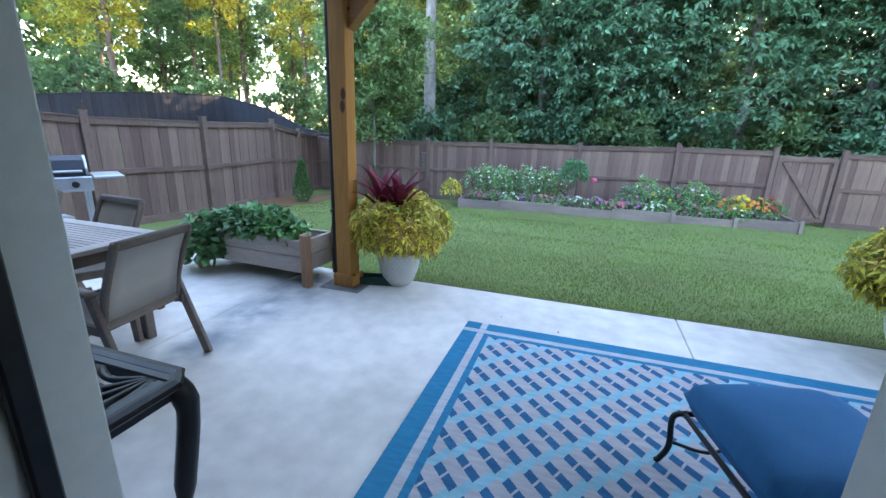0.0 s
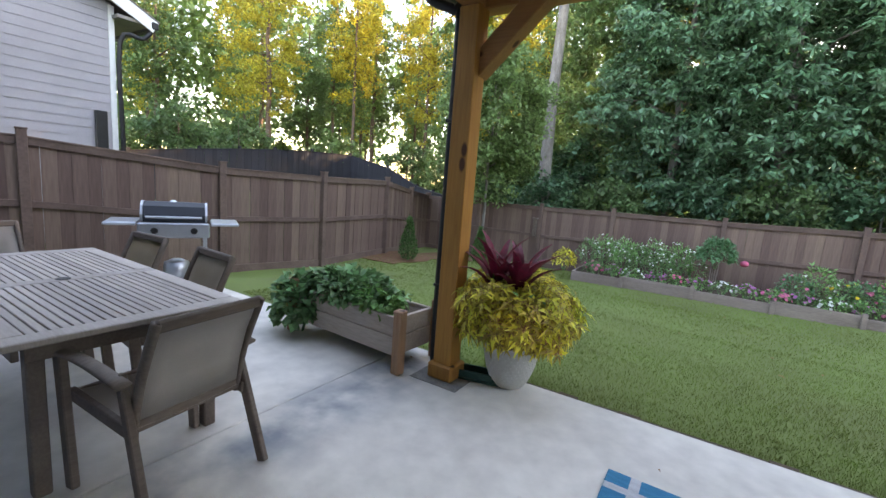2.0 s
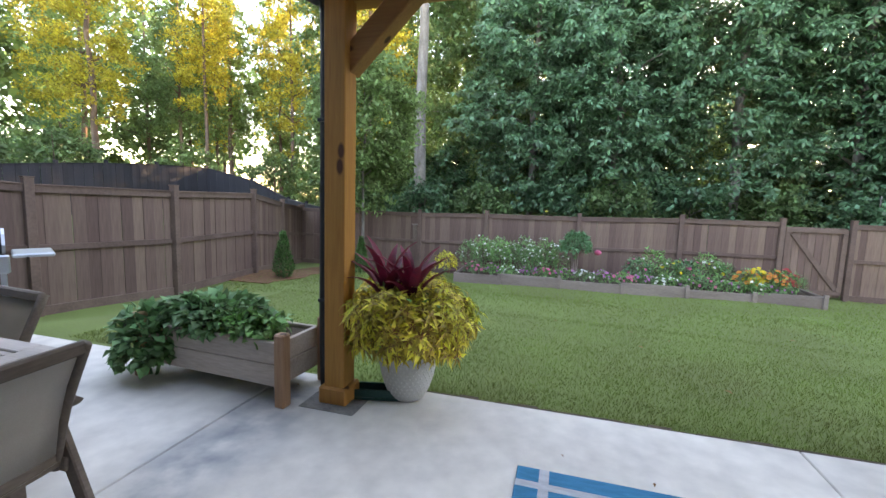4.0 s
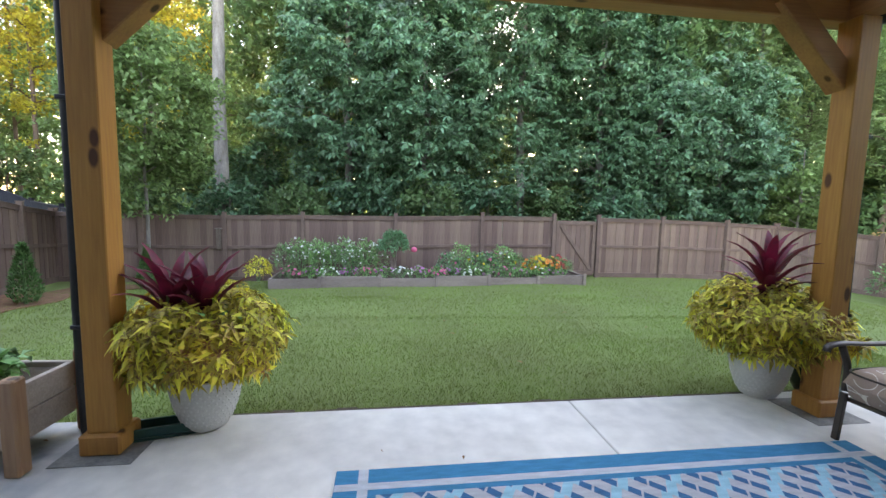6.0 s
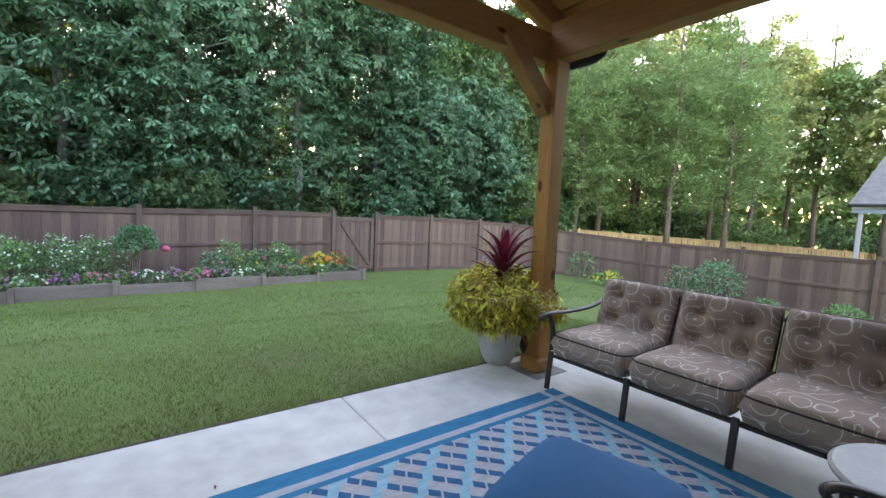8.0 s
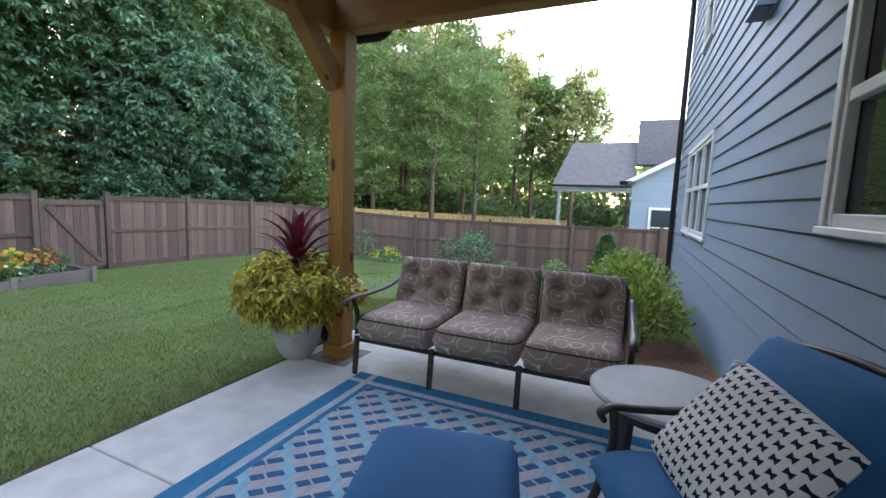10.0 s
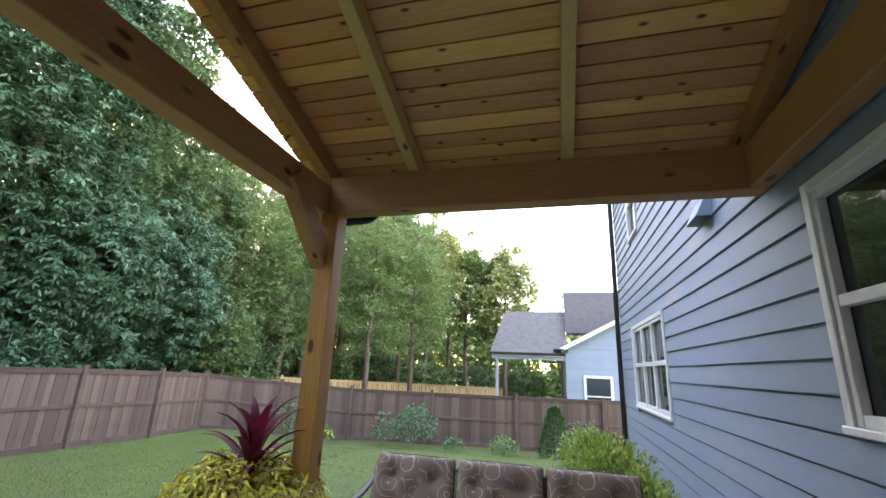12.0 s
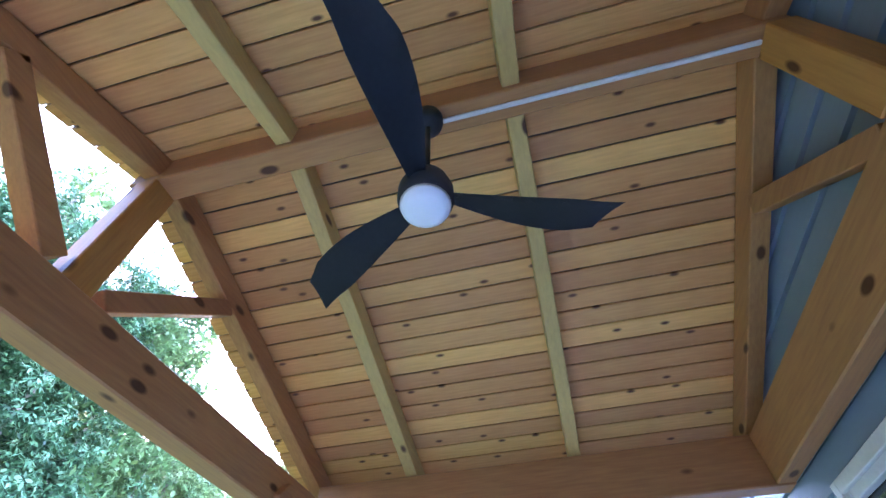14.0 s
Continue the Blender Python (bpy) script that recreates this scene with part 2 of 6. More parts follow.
def raw(name, verts, faces, material, parent=None, kind="", smooth=False):
    """A mesh object straight from arrays of verts (n, 3) and quads or triangles (m, k)."""
    me = bpy.data.meshes.new(name)
    v, f = np.asarray(verts, dtype=np.float32), np.asarray(faces, dtype=np.int32)
    me.vertices.add(len(v))
    me.vertices.foreach_set("co", v.ravel())
    k = f.shape[1]
    me.loops.add(f.size)
    me.loops.foreach_set("vertex_index", f.ravel())
    me.polygons.add(len(f))
    me.polygons.foreach_set("loop_start", np.arange(0, f.size, k, dtype=np.int32))
    me.update(calc_edges=True)
    me.materials.append(material)
    if smooth:
        me.shade_smooth()
    ob = new(name, me)
    if parent:
        ob.parent = parent
    if kind:
        ob["kind"] = kind
    return ob


# ---- ground ----
WEST = [(-8.1, -4.8, 0.0), (-7.6, -2.7, -0.05), (-7.1, -0.58, -0.12), (-6.61, 1.69, -0.32), (-6.23, 3.49, -0.345), (-6.47, 5.67, -0.335), (-7.25, 7.7, -0.55), (-8.05, 9.79, -0.72)]
NORTH = [(-8.05, 9.79, -0.72), (-6.0, 9.79, -0.74), (-3.98, 9.79, -0.74), (-1.98, 9.79, -0.70), (0.52, 9.79, -0.69), (2.97, 9.79, -0.63), (5.12, 9.79, -0.63), (6.5, 9.79, -0.63), (8.556, 9.79, -0.65), (10.73, 9.79, -0.71), (13.2, 10.48, -0.80)]
EAST = [(13.2, 10.48, -0.80), (14.68, 8.44, -1.0), (15.6, 6.1, -1.15), (16.4, 3.2, -1.18), (16.8, 0.14, -1.18), (17.0, -2.83, -1.15), (17.3, -5.6, -1.12)]
CONTROL = WEST + NORTH + EAST + [(-5, 0.6, -0.04), (-3, 0.7, -0.03), (-1, 0.7, -0.03), (1, 0.7, -0.03), (3, 0.7, -0.04), (4.2, 0.0, -0.05), (4.2, -2.6, -0.05), (6, -2.6, -0.15), (9, -2.6, -0.45), (12, -2.6, -0.75), (0, 4.5, -0.28), (-3.5, 4.5, -0.22), (4, 4.5, -0.33), (8, 4, -0.5), (11, 3, -0.75), (0, 8, -0.56), (4, 8, -0.52), (-40, 20, 0.8), (-40, 0, 1.0), (-15, 8, 0.6), (-14, 18, -0.2), (0, 25, -0.8), (20, 25, -1.4), (40, 10, -1.6), (40, -10, -1.8), (-20, -10, 0.4), (20, -12, -1.3), (0, -10, -0.05)]
CX = np.array(CONTROL)


def ground(x, y):
    d = (CX[:, 0] - x) ** 2 + (CX[:, 1] - y) ** 2 + 0.25
    w = d ** -1.5
    return float((w * CX[:, 2]).sum() / w.sum())


def ground_sheet():
    xs = sorted(set(np.round(np.concatenate([np.linspace(-8, 18, 53), np.linspace(-60, -8, 22), np.linspace(18, 60, 18), [-2500, -700, -200, 200, 700, 2500]]), 2)))
    ys = sorted(set(np.round(np.concatenate([np.linspace(0.72, 11, 22), np.linspace(-2.6, 0.72, 7), np.linspace(11, 60, 18), np.linspace(-40, -3, 10), [-2500, -700, -200, 200, 700, 2500]]), 2)))
    v = [(x, y, ground(max(-60, min(60, x)), max(-40, min(60, y))) - (0.12 if (-5.6 < x < 4.05 and y < 0.6 and y > -2.75) else 0.0)) for y in ys for x in xs]
    n = len(xs)
    f = [(j * n + i, j * n + i + 1, (j + 1) * n + i + 1, (j + 1) * n + i) for j in range(len(ys) - 1) for i in range(n - 1)]
    return raw("ground", v, f, TURF, smooth=True)


tagged(ground_sheet(), "mown green lawn sloping away from the patio", "lawn", kind="structure")

# ---- patio ----
PATIO_X0, PATIO_X1, PATIO_Y0, PATIO_Y1 = -5.5, 4.0, -2.66, 0.69
patio = thing("patio", "pale broom-finished concrete patio slabs with thin joints", "patio", kind="structure")
for x0, x1, y0, y1 in ((-5.5, -1.853, -2.66, 0.58), (-1.847, 1.569, -2.66, 0.69), (1.575, 4.0, -2.66, 0.69)):
    part("slab", box(x0, y0, -0.14, x1, y1, 0.0, 0.006), CONCRETE, patio)

edge = bmesh.new()
for k in range(40):
    x = PATIO_X0 + 4.3 + k * 0.14
    cube(edge, x, 0.692, -0.09, x + 0.139, 0.735 + 0.035 * noise.noise(Vector((k * 0.7, 0, 3))), -0.012 + 0.008 * noise.noise(Vector((k * 0.9, 2, 0))))
tagged(part("soil_edge", edge, SOIL), "dark crumbly soil along the patio edge", "soil", kind="structure")

# ---- pavilion over the patio ----
WALL_Y = -2.66
BX0, BX1, RX, PY, TY = -1.28, 3.275, 0.9975, 0.375, 0.475     # post centres, ridge, lines of posts and front truss
PITCH, BEAM_B, BEAM_T, RIDGE_B = 0.315, 2.643, 2.945, 3.615
pav = thing("pavilion", "stained pine patio roof on square timber posts", "patio roof", kind="structure")
for x in (BX0, BX1):
    post = part("post", box(x - 0.075, PY - 0.075, 0.0, x + 0.075, PY + 0.075, BEAM_B, 0.006), CEDAR_Z, pav)
    bm = box(x - 0.105, PY - 0.105, 0.0, x + 0.105, PY + 0.105, 0.12, 0.012)
    part("base_trim", bm, CEDAR_Z, post)
part("front_beam", box(BX0 - 0.077, TY - 0.07, BEAM_B + 0.001, BX1 + 0.077, TY + 0.07, BEAM_T - 0.06, 0.008), CEDAR_X, pav)
for x in (BX0, BX1):
    part("side_beam", box(x - 0.07, WALL_Y + 0.03, BEAM_B + 0.004, x + 0.07, TY - 0.073, BEAM_T + 0.01, 0.008), CEDAR_Y, pav)
part("wall_beam", box(BX0 + 0.072, WALL_Y + 0.03, BEAM_B + 0.01, BX1 - 0.072, WALL_Y + 0.14, BEAM_T, 0.008), CEDAR_X, pav)
part("ridge_beam", box(RX - 0.07, WALL_Y + 0.03, RIDGE_B, RX + 0.07, 0.60, RIDGE_B + 0.24, 0.008), CEDAR_Y, pav)
for s, x in ((1, BX0), (-1, BX1)):
    part("brace", bar(bmesh.new(), (x + s * 0.02, TY - 0.05, 2.24), (x + s * 0.56, TY - 0.05, 2.76), 0.13, 0.14, 0.006), CEDAR_X, pav)
ENDS = (TY, WALL_Y + 0.085)
RAFTERS = (TY, -0.29, -1.445, WALL_Y + 0.085)
for y in RAFTERS:
    for s in (-1, 1):
        w = 0.10 if y in ENDS else 0.085
        a, b = (RX + s * 0.03, y, 3.745), (RX + s * 2.55, y, 3.745 - 2.52 * PITCH)
        part("rafter", bar(bmesh.new(), a, b, w, 0.145, 0.005), CEDAR_X if y in ENDS else RAFTER_X, pav)
for y in ENDS:
    part("king_post", box(RX - 0.075, y - 0.06, BEAM_T - (0.06 if y == TY else 0.0), RX + 0.075, y + 0.06, RIDGE_B, 0.006), CEDAR_Z, pav)
    for s in (-1, 1):
        part("strut", bar(bmesh.new(), (RX + s * 0.13, y, 2.93), (RX + s * 0.76, y, 3.45), 0.10, 0.10, 0.005), CEDAR_X, pav)
# roof boards, each its own plank, running along y
NB = 21
for s in (-1, 1):
    me = None
    for i in range(NB):
        u0 = 0.0 + i * 0.137
        if me is None:
            bm = box(0.0, WALL_Y + 0.03, 0.0, 0.127, 0.74, 0.02, 0.003)
            me = bpy.data.meshes.new("roof_board")
            bm.to_mesh(me)
            bm.free()
            me.materials.append(DECK_Y)
        ob = new("roof_board", me)
        ob.parent = pav
        hx = (u0 + 0.0035) / math.hypot(1, PITCH)
        ang = math.degrees(math.atan(PITCH))
        ob.matrix_world = pose(RX + hx, 0, 3.84 - hx * PITCH, 0, ang, 0) if s > 0 else pose(RX - hx, WALL_Y + 0.77, 3.84 - hx * PITCH, 0, ang, 180)
sheet = bmesh.new()
for s in (-1, 1):
    bar(sheet, (RX, -0.945, 3.90), (RX + s * 2.78, -0.945, 3.90 - 2.78 * PITCH), 3.40, 0.03)
tagged(part("pavilion_roof", sheet, SHINGLE), "grey shingled gable roof of the patio cover", "roof", kind="structure")

# ---- house ----
house = thing("house_wall", "two-storey house wall in pale blue lap siding", "house wall", kind="structure")
DOOR = (0.12, 0.985, 0.0, 2.10)
WIN1 = (6.44, 8.74, 1.02, 2.28)
WIN2 = (1.77, 2.885, 1.315, 2.475)
WIN3 = (7.62, 8.35, 3.85, 5.2)
HX0, HX1, HTOP = -7.5, 10.25, 5.62
holes = [DOOR, WIN1, WIN2, WIN3]


def wall_panels(bm, y0, y1, x0, x1, z0, z1, cut):
    xs = sorted({x0, x1, *[v for h in cut for v in h[:2]]})
    for a, b in zip(xs, xs[1:]):
        zs = [z0]
        for h in sorted((h for h in cut if h[0] <= a and h[1] >= b), key=lambda h: h[2]):
            zs += [h[2], h[3]]
        zs.append(z1)
        for c, d in zip(zs[::2], zs[1::2]):
            if d > c + 1e-4:
                cube(bm, a, y0, c, b, y1, d)
    return bm


part("core", wall_panels(bmesh.new(), WALL_Y - 0.22, WALL_Y - 0.03, HX0, HX1, -1.0, HTOP, holes), SIDING, house)
LAP = 0.178
z = -0.7
row = 0
while z < HTOP:
    cuts = sorted([h for h in holes if h[2] < z + LAP and h[3] > z], key=lambda h: h[0])
    spans, a = [], HX0
    for h in cuts:
        spans.append((a, h[0]))
        a = h[1]
    spans.append((a, HX1))
    for a, b in spans:
        bm = bmesh.new()
        vs = [bm.verts.new(p) for x in (a, b) for p in ((x, WALL_Y - 0.029, z + 0.015), (x, WALL_Y, z + 0.015), (x, WALL_Y - 0.014, z + LAP), (x, WALL_Y - 0.029, z + LAP))]
        for q in ((0, 1, 2, 3), (7, 6, 5, 4), (0, 4, 5, 1), (1, 5, 6, 2), (2, 6, 7, 3), (3, 7, 4, 0)):
            bm.faces.new([vs[i] for i in q])
        part("siding_board", bm, SIDING, house)
    z += LAP
    row += 1

# ---- fences ----
def picket_mesh(name, h, material, w=0.142):
    bm = box(-w / 2, -0.009, 0.0, w / 2, 0.009, h, 0.003)
    me = bpy.data.meshes.new(name)
    bm.to_mesh(me)
    bm.free()
    me.materials.append(material)
    return me


def fence(name, label, posts, side, height=1.76, material=None, rail=None, skip=(), step=0.146, kind="structure", post_w=0.105):
    """Posts with flat caps, a cap rail, a middle rail and a kick board towards `side`, and upright boards."""
    material, rail = material or FENCE, rail or FENCE_RAIL
    f = thing(name, label, "fence", kind=kind)
    rng = random.Random(len(posts))
    me = picket_mesh("fence_board", height, material)
    pm = bpy.data.meshes.new("fence_post")
    bm = box(-post_w / 2, -post_w / 2, -0.2, post_w / 2, post_w / 2, height + 0.10, 0.006)
    cube(bm, -post_w / 2 - 0.008, -post_w / 2 - 0.008, height + 0.10, post_w / 2 + 0.008, post_w / 2 + 0.008, height + 0.118, 0.003)
    bm.to_mesh(pm)
    bm.free()
    pm.materials.append(rail)
    for i, (x, y, z) in enumerate(posts):
        o = new("fence_post", pm)
        o.parent = f
        if i + 1 < len(posts):
            b = posts[i + 1]
        else:
            b = (2 * x - posts[i - 1][0], 2 * y - posts[i - 1][1], z)
        turn = math.atan2(b[1] - y, b[0] - x)
        o.matrix_world = pose(x - math.sin(turn) * side * 0.04, y + math.cos(turn) * side * 0.04, z, 0, 0, math.degrees(turn))
    for i, (a, b) in enumerate(zip(posts, posts[1:])):
        if i in skip:
            continue
        a, b = Vector(a), Vector(b)
        d = b - a
        ang = math.atan2(d.y, d.x)
        nrm = Vector((-math.sin(ang), math.cos(ang), 0)) * side
        for zz, hh, off in ((height - 0.045, 0.09, 0.03), (height * 0.53, 0.085, 0.03), (0.07, 0.14, 0.022)):
            part("fence_rail", bar(bmesh.new(), a + nrm * off + Vector((0, 0, zz)) + d.normalized() * 0.05, b + nrm * off + Vector((0, 0, zz)) - d.normalized() * 0.05, 0.036, hh, 0.004), rail, f)
        part("cap_rail", bar(bmesh.new(), a + nrm * 0.012 + Vector((0, 0, height + 0.012)) + d.normalized() * 0.05, b + nrm * 0.012 + Vector((0, 0, height + 0.012)) - d.normalized() * 0.05, 0.10, 0.024, 0.004), rail, f)
        L = math.hypot(d.x, d.y)
        n = int(L / step)
        for k in range(n):
            t = (k + 0.5) / n
            p = a.lerp(b, t)
            o = new("fence_board", me)
            o.parent = f
            o.matrix_world = pose(p.x + (0.006 if k % 2 else -0.006) * math.sin(ang), p.y + (0.006 if k % 2 else -0.006) * math.cos(ang), p.z - 0.002 + rng.uniform(-0.006, 0.004), 0, rng.uniform(-0.25, 0.25), math.degrees(ang)) @ Matrix.Diagonal((1.12 if material is FENCE else 1.16, 0.6, 1, 1))
    return f


fence("fence_west", "weathered brown wooden privacy fence beside the grill", WEST, -1)
fence("fence_north", "weathered brown wooden privacy fence behind the flower beds", NORTH, -1, skip=(6,))
fence("fence_east", "weathered brown wooden privacy fence along the lower lawn", EAST, -1)
gate = thing("garden_gate", "brown wooden garden gate with a diagonal brace", "gate", pose(5.12, 9.79, -0.63) @ Matrix.Diagonal((1.104, 1, 1, 1)))
for k in range(8):
    part("gate_board", box(0.09 + k * 0.136, -0.009, 0.06, 0.09 + k * 0.136 + 0.130, 0.009, 1.68, 0.003), FENCE, gate)
for zz in (0.16, 1.60):
    part("gate_rail", box(0.07, -0.05, zz - 0.045, 1.18, -0.012, zz + 0.045, 0.004), FENCE_RAIL, gate)
for xx in (0.07, 1.09):
    part("gate_stile", box(xx, -0.048, 0.206, xx + 0.09, -0.012, 1.554, 0.004), FENCE_RAIL, gate)
part("gate_brace", bar(bmesh.new(), (0.2, -0.032, 1.53), (1.07, -0.032, 0.24), 0.09, 0.034, 0.003, up=(0, 1, 0)), FENCE_RAIL, gate)

NEIGHBOUR = [(-7.4, 10.5, -0.6), (-9.4, 12.0, -0.45), (-11.5, 13.8, -0.3), (-13.6, 14.1, 0.5), (-15.6, 13.6, 0.98), (-16.0, 11.5, 0.95), (-16.0, 9.5, 0.82), (-16.0, 7.9, 0.67), (-16.0, 6.3, 0.5), (-16.0, 4.0, 0.2), (-16.0, 2.0, 0.12)]
fence("neighbour_fence", "dark-stained wooden fence on the next lot", [(x, y, z - 0.22) for x, y, z in NEIGHBOUR], -1, 1.8, FENCE_DARK, FENCE_DARK)
FAR = [(17.5 + 2.4 * k, 13.2 - 1.1 * k, -0.9 - 0.09 * k) for k in range(10)]
fence("far_fence", "new honey-coloured wooden fence on a far lot", FAR, -1, 1.7, FENCE_NEW, FENCE_NEW, step=0.2)


# ---- neighbouring houses ----
def lap_wall(parent, p, q, z0, z1, material, nrm, lap=0.17, rake=None):
    """Lap boards from p to q on a wall that faces nrm; rake(z) gives the share of the length left at both ends."""
    p, q, nrm = Vector(p), Vector(q), Vector(nrm)
    z = z0
    while z < z1:
        a, b = (p, q) if rake is None else (p.lerp(q, rake(z)), q.lerp(p, rake(z)))
        bm = bmesh.new()
        vs = [bm.verts.new(e + nrm * o + Vector((0, 0, zz))) for e in (a, b) for o, zz in ((-0.02, z), (0.012, z), (0.0, z + lap + 0.003), (-0.02, z + lap + 0.003))]
        for f in ((0, 1, 2, 3), (7, 6, 5, 4), (0, 4, 5, 1), (1, 5, 6, 2), (2, 6, 7, 3), (3, 7, 4, 0)):
            bm.faces.new([vs[i] for i in f])
        part("siding_board", bm, material, parent)
        z += lap


SOFFIT = mat("tan_soffit", (0.30, 0.27, 0.24), (0.24, 0.21, 0.19), 0.7, 3, 30, 0.05)
west_house = thing("neighbour_house", "two-storey house with grey lap siding beyond the fence", "house", pose(0, 0.02, -0.54), kind="structure")
part("wall", box(-22, -12, -0.5, -10.03, 1.44, 4.85), SIDING_GREY, west_house)
lap_wall(west_house, (-10, -10.0, 0), (-10, 1.46, 0), 1.2, 4.9, SIDING_GREY, (1, 0, 0))
lap_wall(west_house, (-10, -12.0, 0), (-10, 1.46, 0), 4.94, 7.6, SIDING_GREY, (1, 0, 0), rake=lambda z: min(0.47, (z - 4.9) / 6.2))
part("corner_board", box(-10.06, 1.40, 0.2, -9.975, 1.50, 4.9, 0.004), WHITE, west_house)
for s in (-1, 1):
    part("roof", bar(bmesh.new(), (-16, -5.3, 8.45), (-16, -5.3 + s * 7.45, 4.72), 12.6, 0.16), SHINGLE, west_house)
part("rake_board", bar(bmesh.new(), (-9.70, -5.3, 8.36), (-9.70, 2.1, 4.66), 0.04, 0.22), WHITE, west_house)
part("soffit", box(-22, 1.46, 4.66, -9.72, 2.02, 4.72), SOFFIT, west_house)
part("gutter", box(-22, 2.02, 4.62, -9.66, 2.15, 4.76, 0.02), GUTTER, west_house)
part("downspout", tube(bmesh.new(), curve_points([(-9.75, 2.08, 4.62), (-9.78, 1.9, 4.40), (-9.92, 1.56, 4.25), (-9.92, 1.56, 2.2), (-9.92, 1.56, 0.2)], 4), 0.045), GUTTER, west_house)
part("service_box", box(-9.99, 1.12, 1.9, -9.88, 1.30, 2.9, 0.01), GUTTER, west_house)

east_house = thing("neighbour_house", "single-storey blue house with a grey shingle roof and covered porch", "house", pose(0, -0.85, -0.03), kind="structure")
part("wall", box(24.03, -9.5, -1.6, 32, -0.95, 2.75), SIDING, east_house)
lap_wall(east_house, (24, -9.5, 0), (24, -0.9, 0), -1.2, 2.7, SIDING, (-1, 0, 0))
lap_wall(east_house, (24, -9.5, 0), (24, -0.9, 0), 2.75, 4.9, SIDING, (-1, 0, 0), rake=lambda z: min(0.48, (z - 2.7) / 4.8))
for s in (-1, 1):
    part("roof", bar(bmesh.new(), (27.3, -5.2, 5.15), (27.3, -5.2 + s * 4.75, 2.62), 7.4, 0.14), SHINGLE, east_house)
    part("rake_board", bar(bmesh.new(), (23.58, -5.2, 5.08), (23.58, -5.2 + s * 4.72, 2.56), 0.05, 0.2), WHITE, east_house)
part("main_roof", bar(bmesh.new(), (25.2, -5.6, 3.6), (31.0, -5.6, 6.9), 9.2, 0.15, up=(0, 0, 1)), SHINGLE, east_house)
part("porch_roof", bar(bmesh.new(), (23.6, 1.05, 2.42), (29.2, 0.85, 5.3), 3.9, 0.13), SHINGLE, east_house)
part("porch_ceiling", box(23.7, -0.85, 2.30, 29.0, 2.9, 2.38), WHITE, east_house)
part("porch_beam", box(23.72, -0.85, 2.12, 23.92, 2.9, 2.30, 0.01), SIDING, east_house)
for yy in (-0.72, 2.62):
    part("porch_post", box(23.74, yy - 0.07, -1.6, 23.90, yy + 0.07, 2.12, 0.01), GUTTER if yy < 0 else SIDING_GREY, east_house)
part("gutter", box(23.46, -0.9, 2.36, 23.6, 3.0, 2.48, 0.02), GUTTER, east_house)
ew = part("window", box(23.93, -3.15, -0.55, 23.99, -1.75, 1.45, 0.01), WHITE, east_house)
GLASS_DARK = plain("dark_glass", (0.03, 0.045, 0.05), 0.06, spec=0.8)
part("pane", box(23.915, -3.02, -0.42, 23.935, -1.88, 1.32), GLASS_DARK, ew)
part("sash_rail", box(23.905, -3.05, 0.42, 23.93, -1.85, 0.48), WHITE, ew)
part("roof_edge", bar(bmesh.new(), (23.9, -0.85, 2.62), (23.5, -0.5, 2.6), 0.5, 0.18), GUTTER, east_house)

# ---- shader arithmetic ----
def nm(n, l, op, a, b=None, c=None):
    node = n.new("ShaderNodeMath")
    node.operation = op
    for i, v in enumerate((a, b, c)):
        if v is None:
            continue
        if isinstance(v, (int, float)):
            node.inputs[i].default_value = v
        else:
            l.new(v, node.inputs[i])
    return node.outputs[0]


def mix_rgb(n, l, fac, a, b):
    m = n.new("ShaderNodeMix")
    m.data_type = "RGBA"
    for i, v in ((0, fac), (6, a), (7, b)):
        if isinstance(v, (int, float)):
            m.inputs[i].default_value = v
        elif isinstance(v, tuple):
            m.inputs[i].default_value = (*v, 1)
        else:
            l.new(v, m.inputs[i])
    return m.outputs[2]


def band(n, l, v, lo, hi):
    return nm(n, l, "MULTIPLY", nm(n, l, "GREATER_THAN", v, lo), nm(n, l, "LESS_THAN", v, hi))


def xyz_of(n, l, coords="Object"):
    tc, sp = n.new("ShaderNodeTexCoord"), n.new("ShaderNodeSeparateXYZ")
    l.new(tc.outputs[coords], sp.inputs[0])
    return sp.outputs


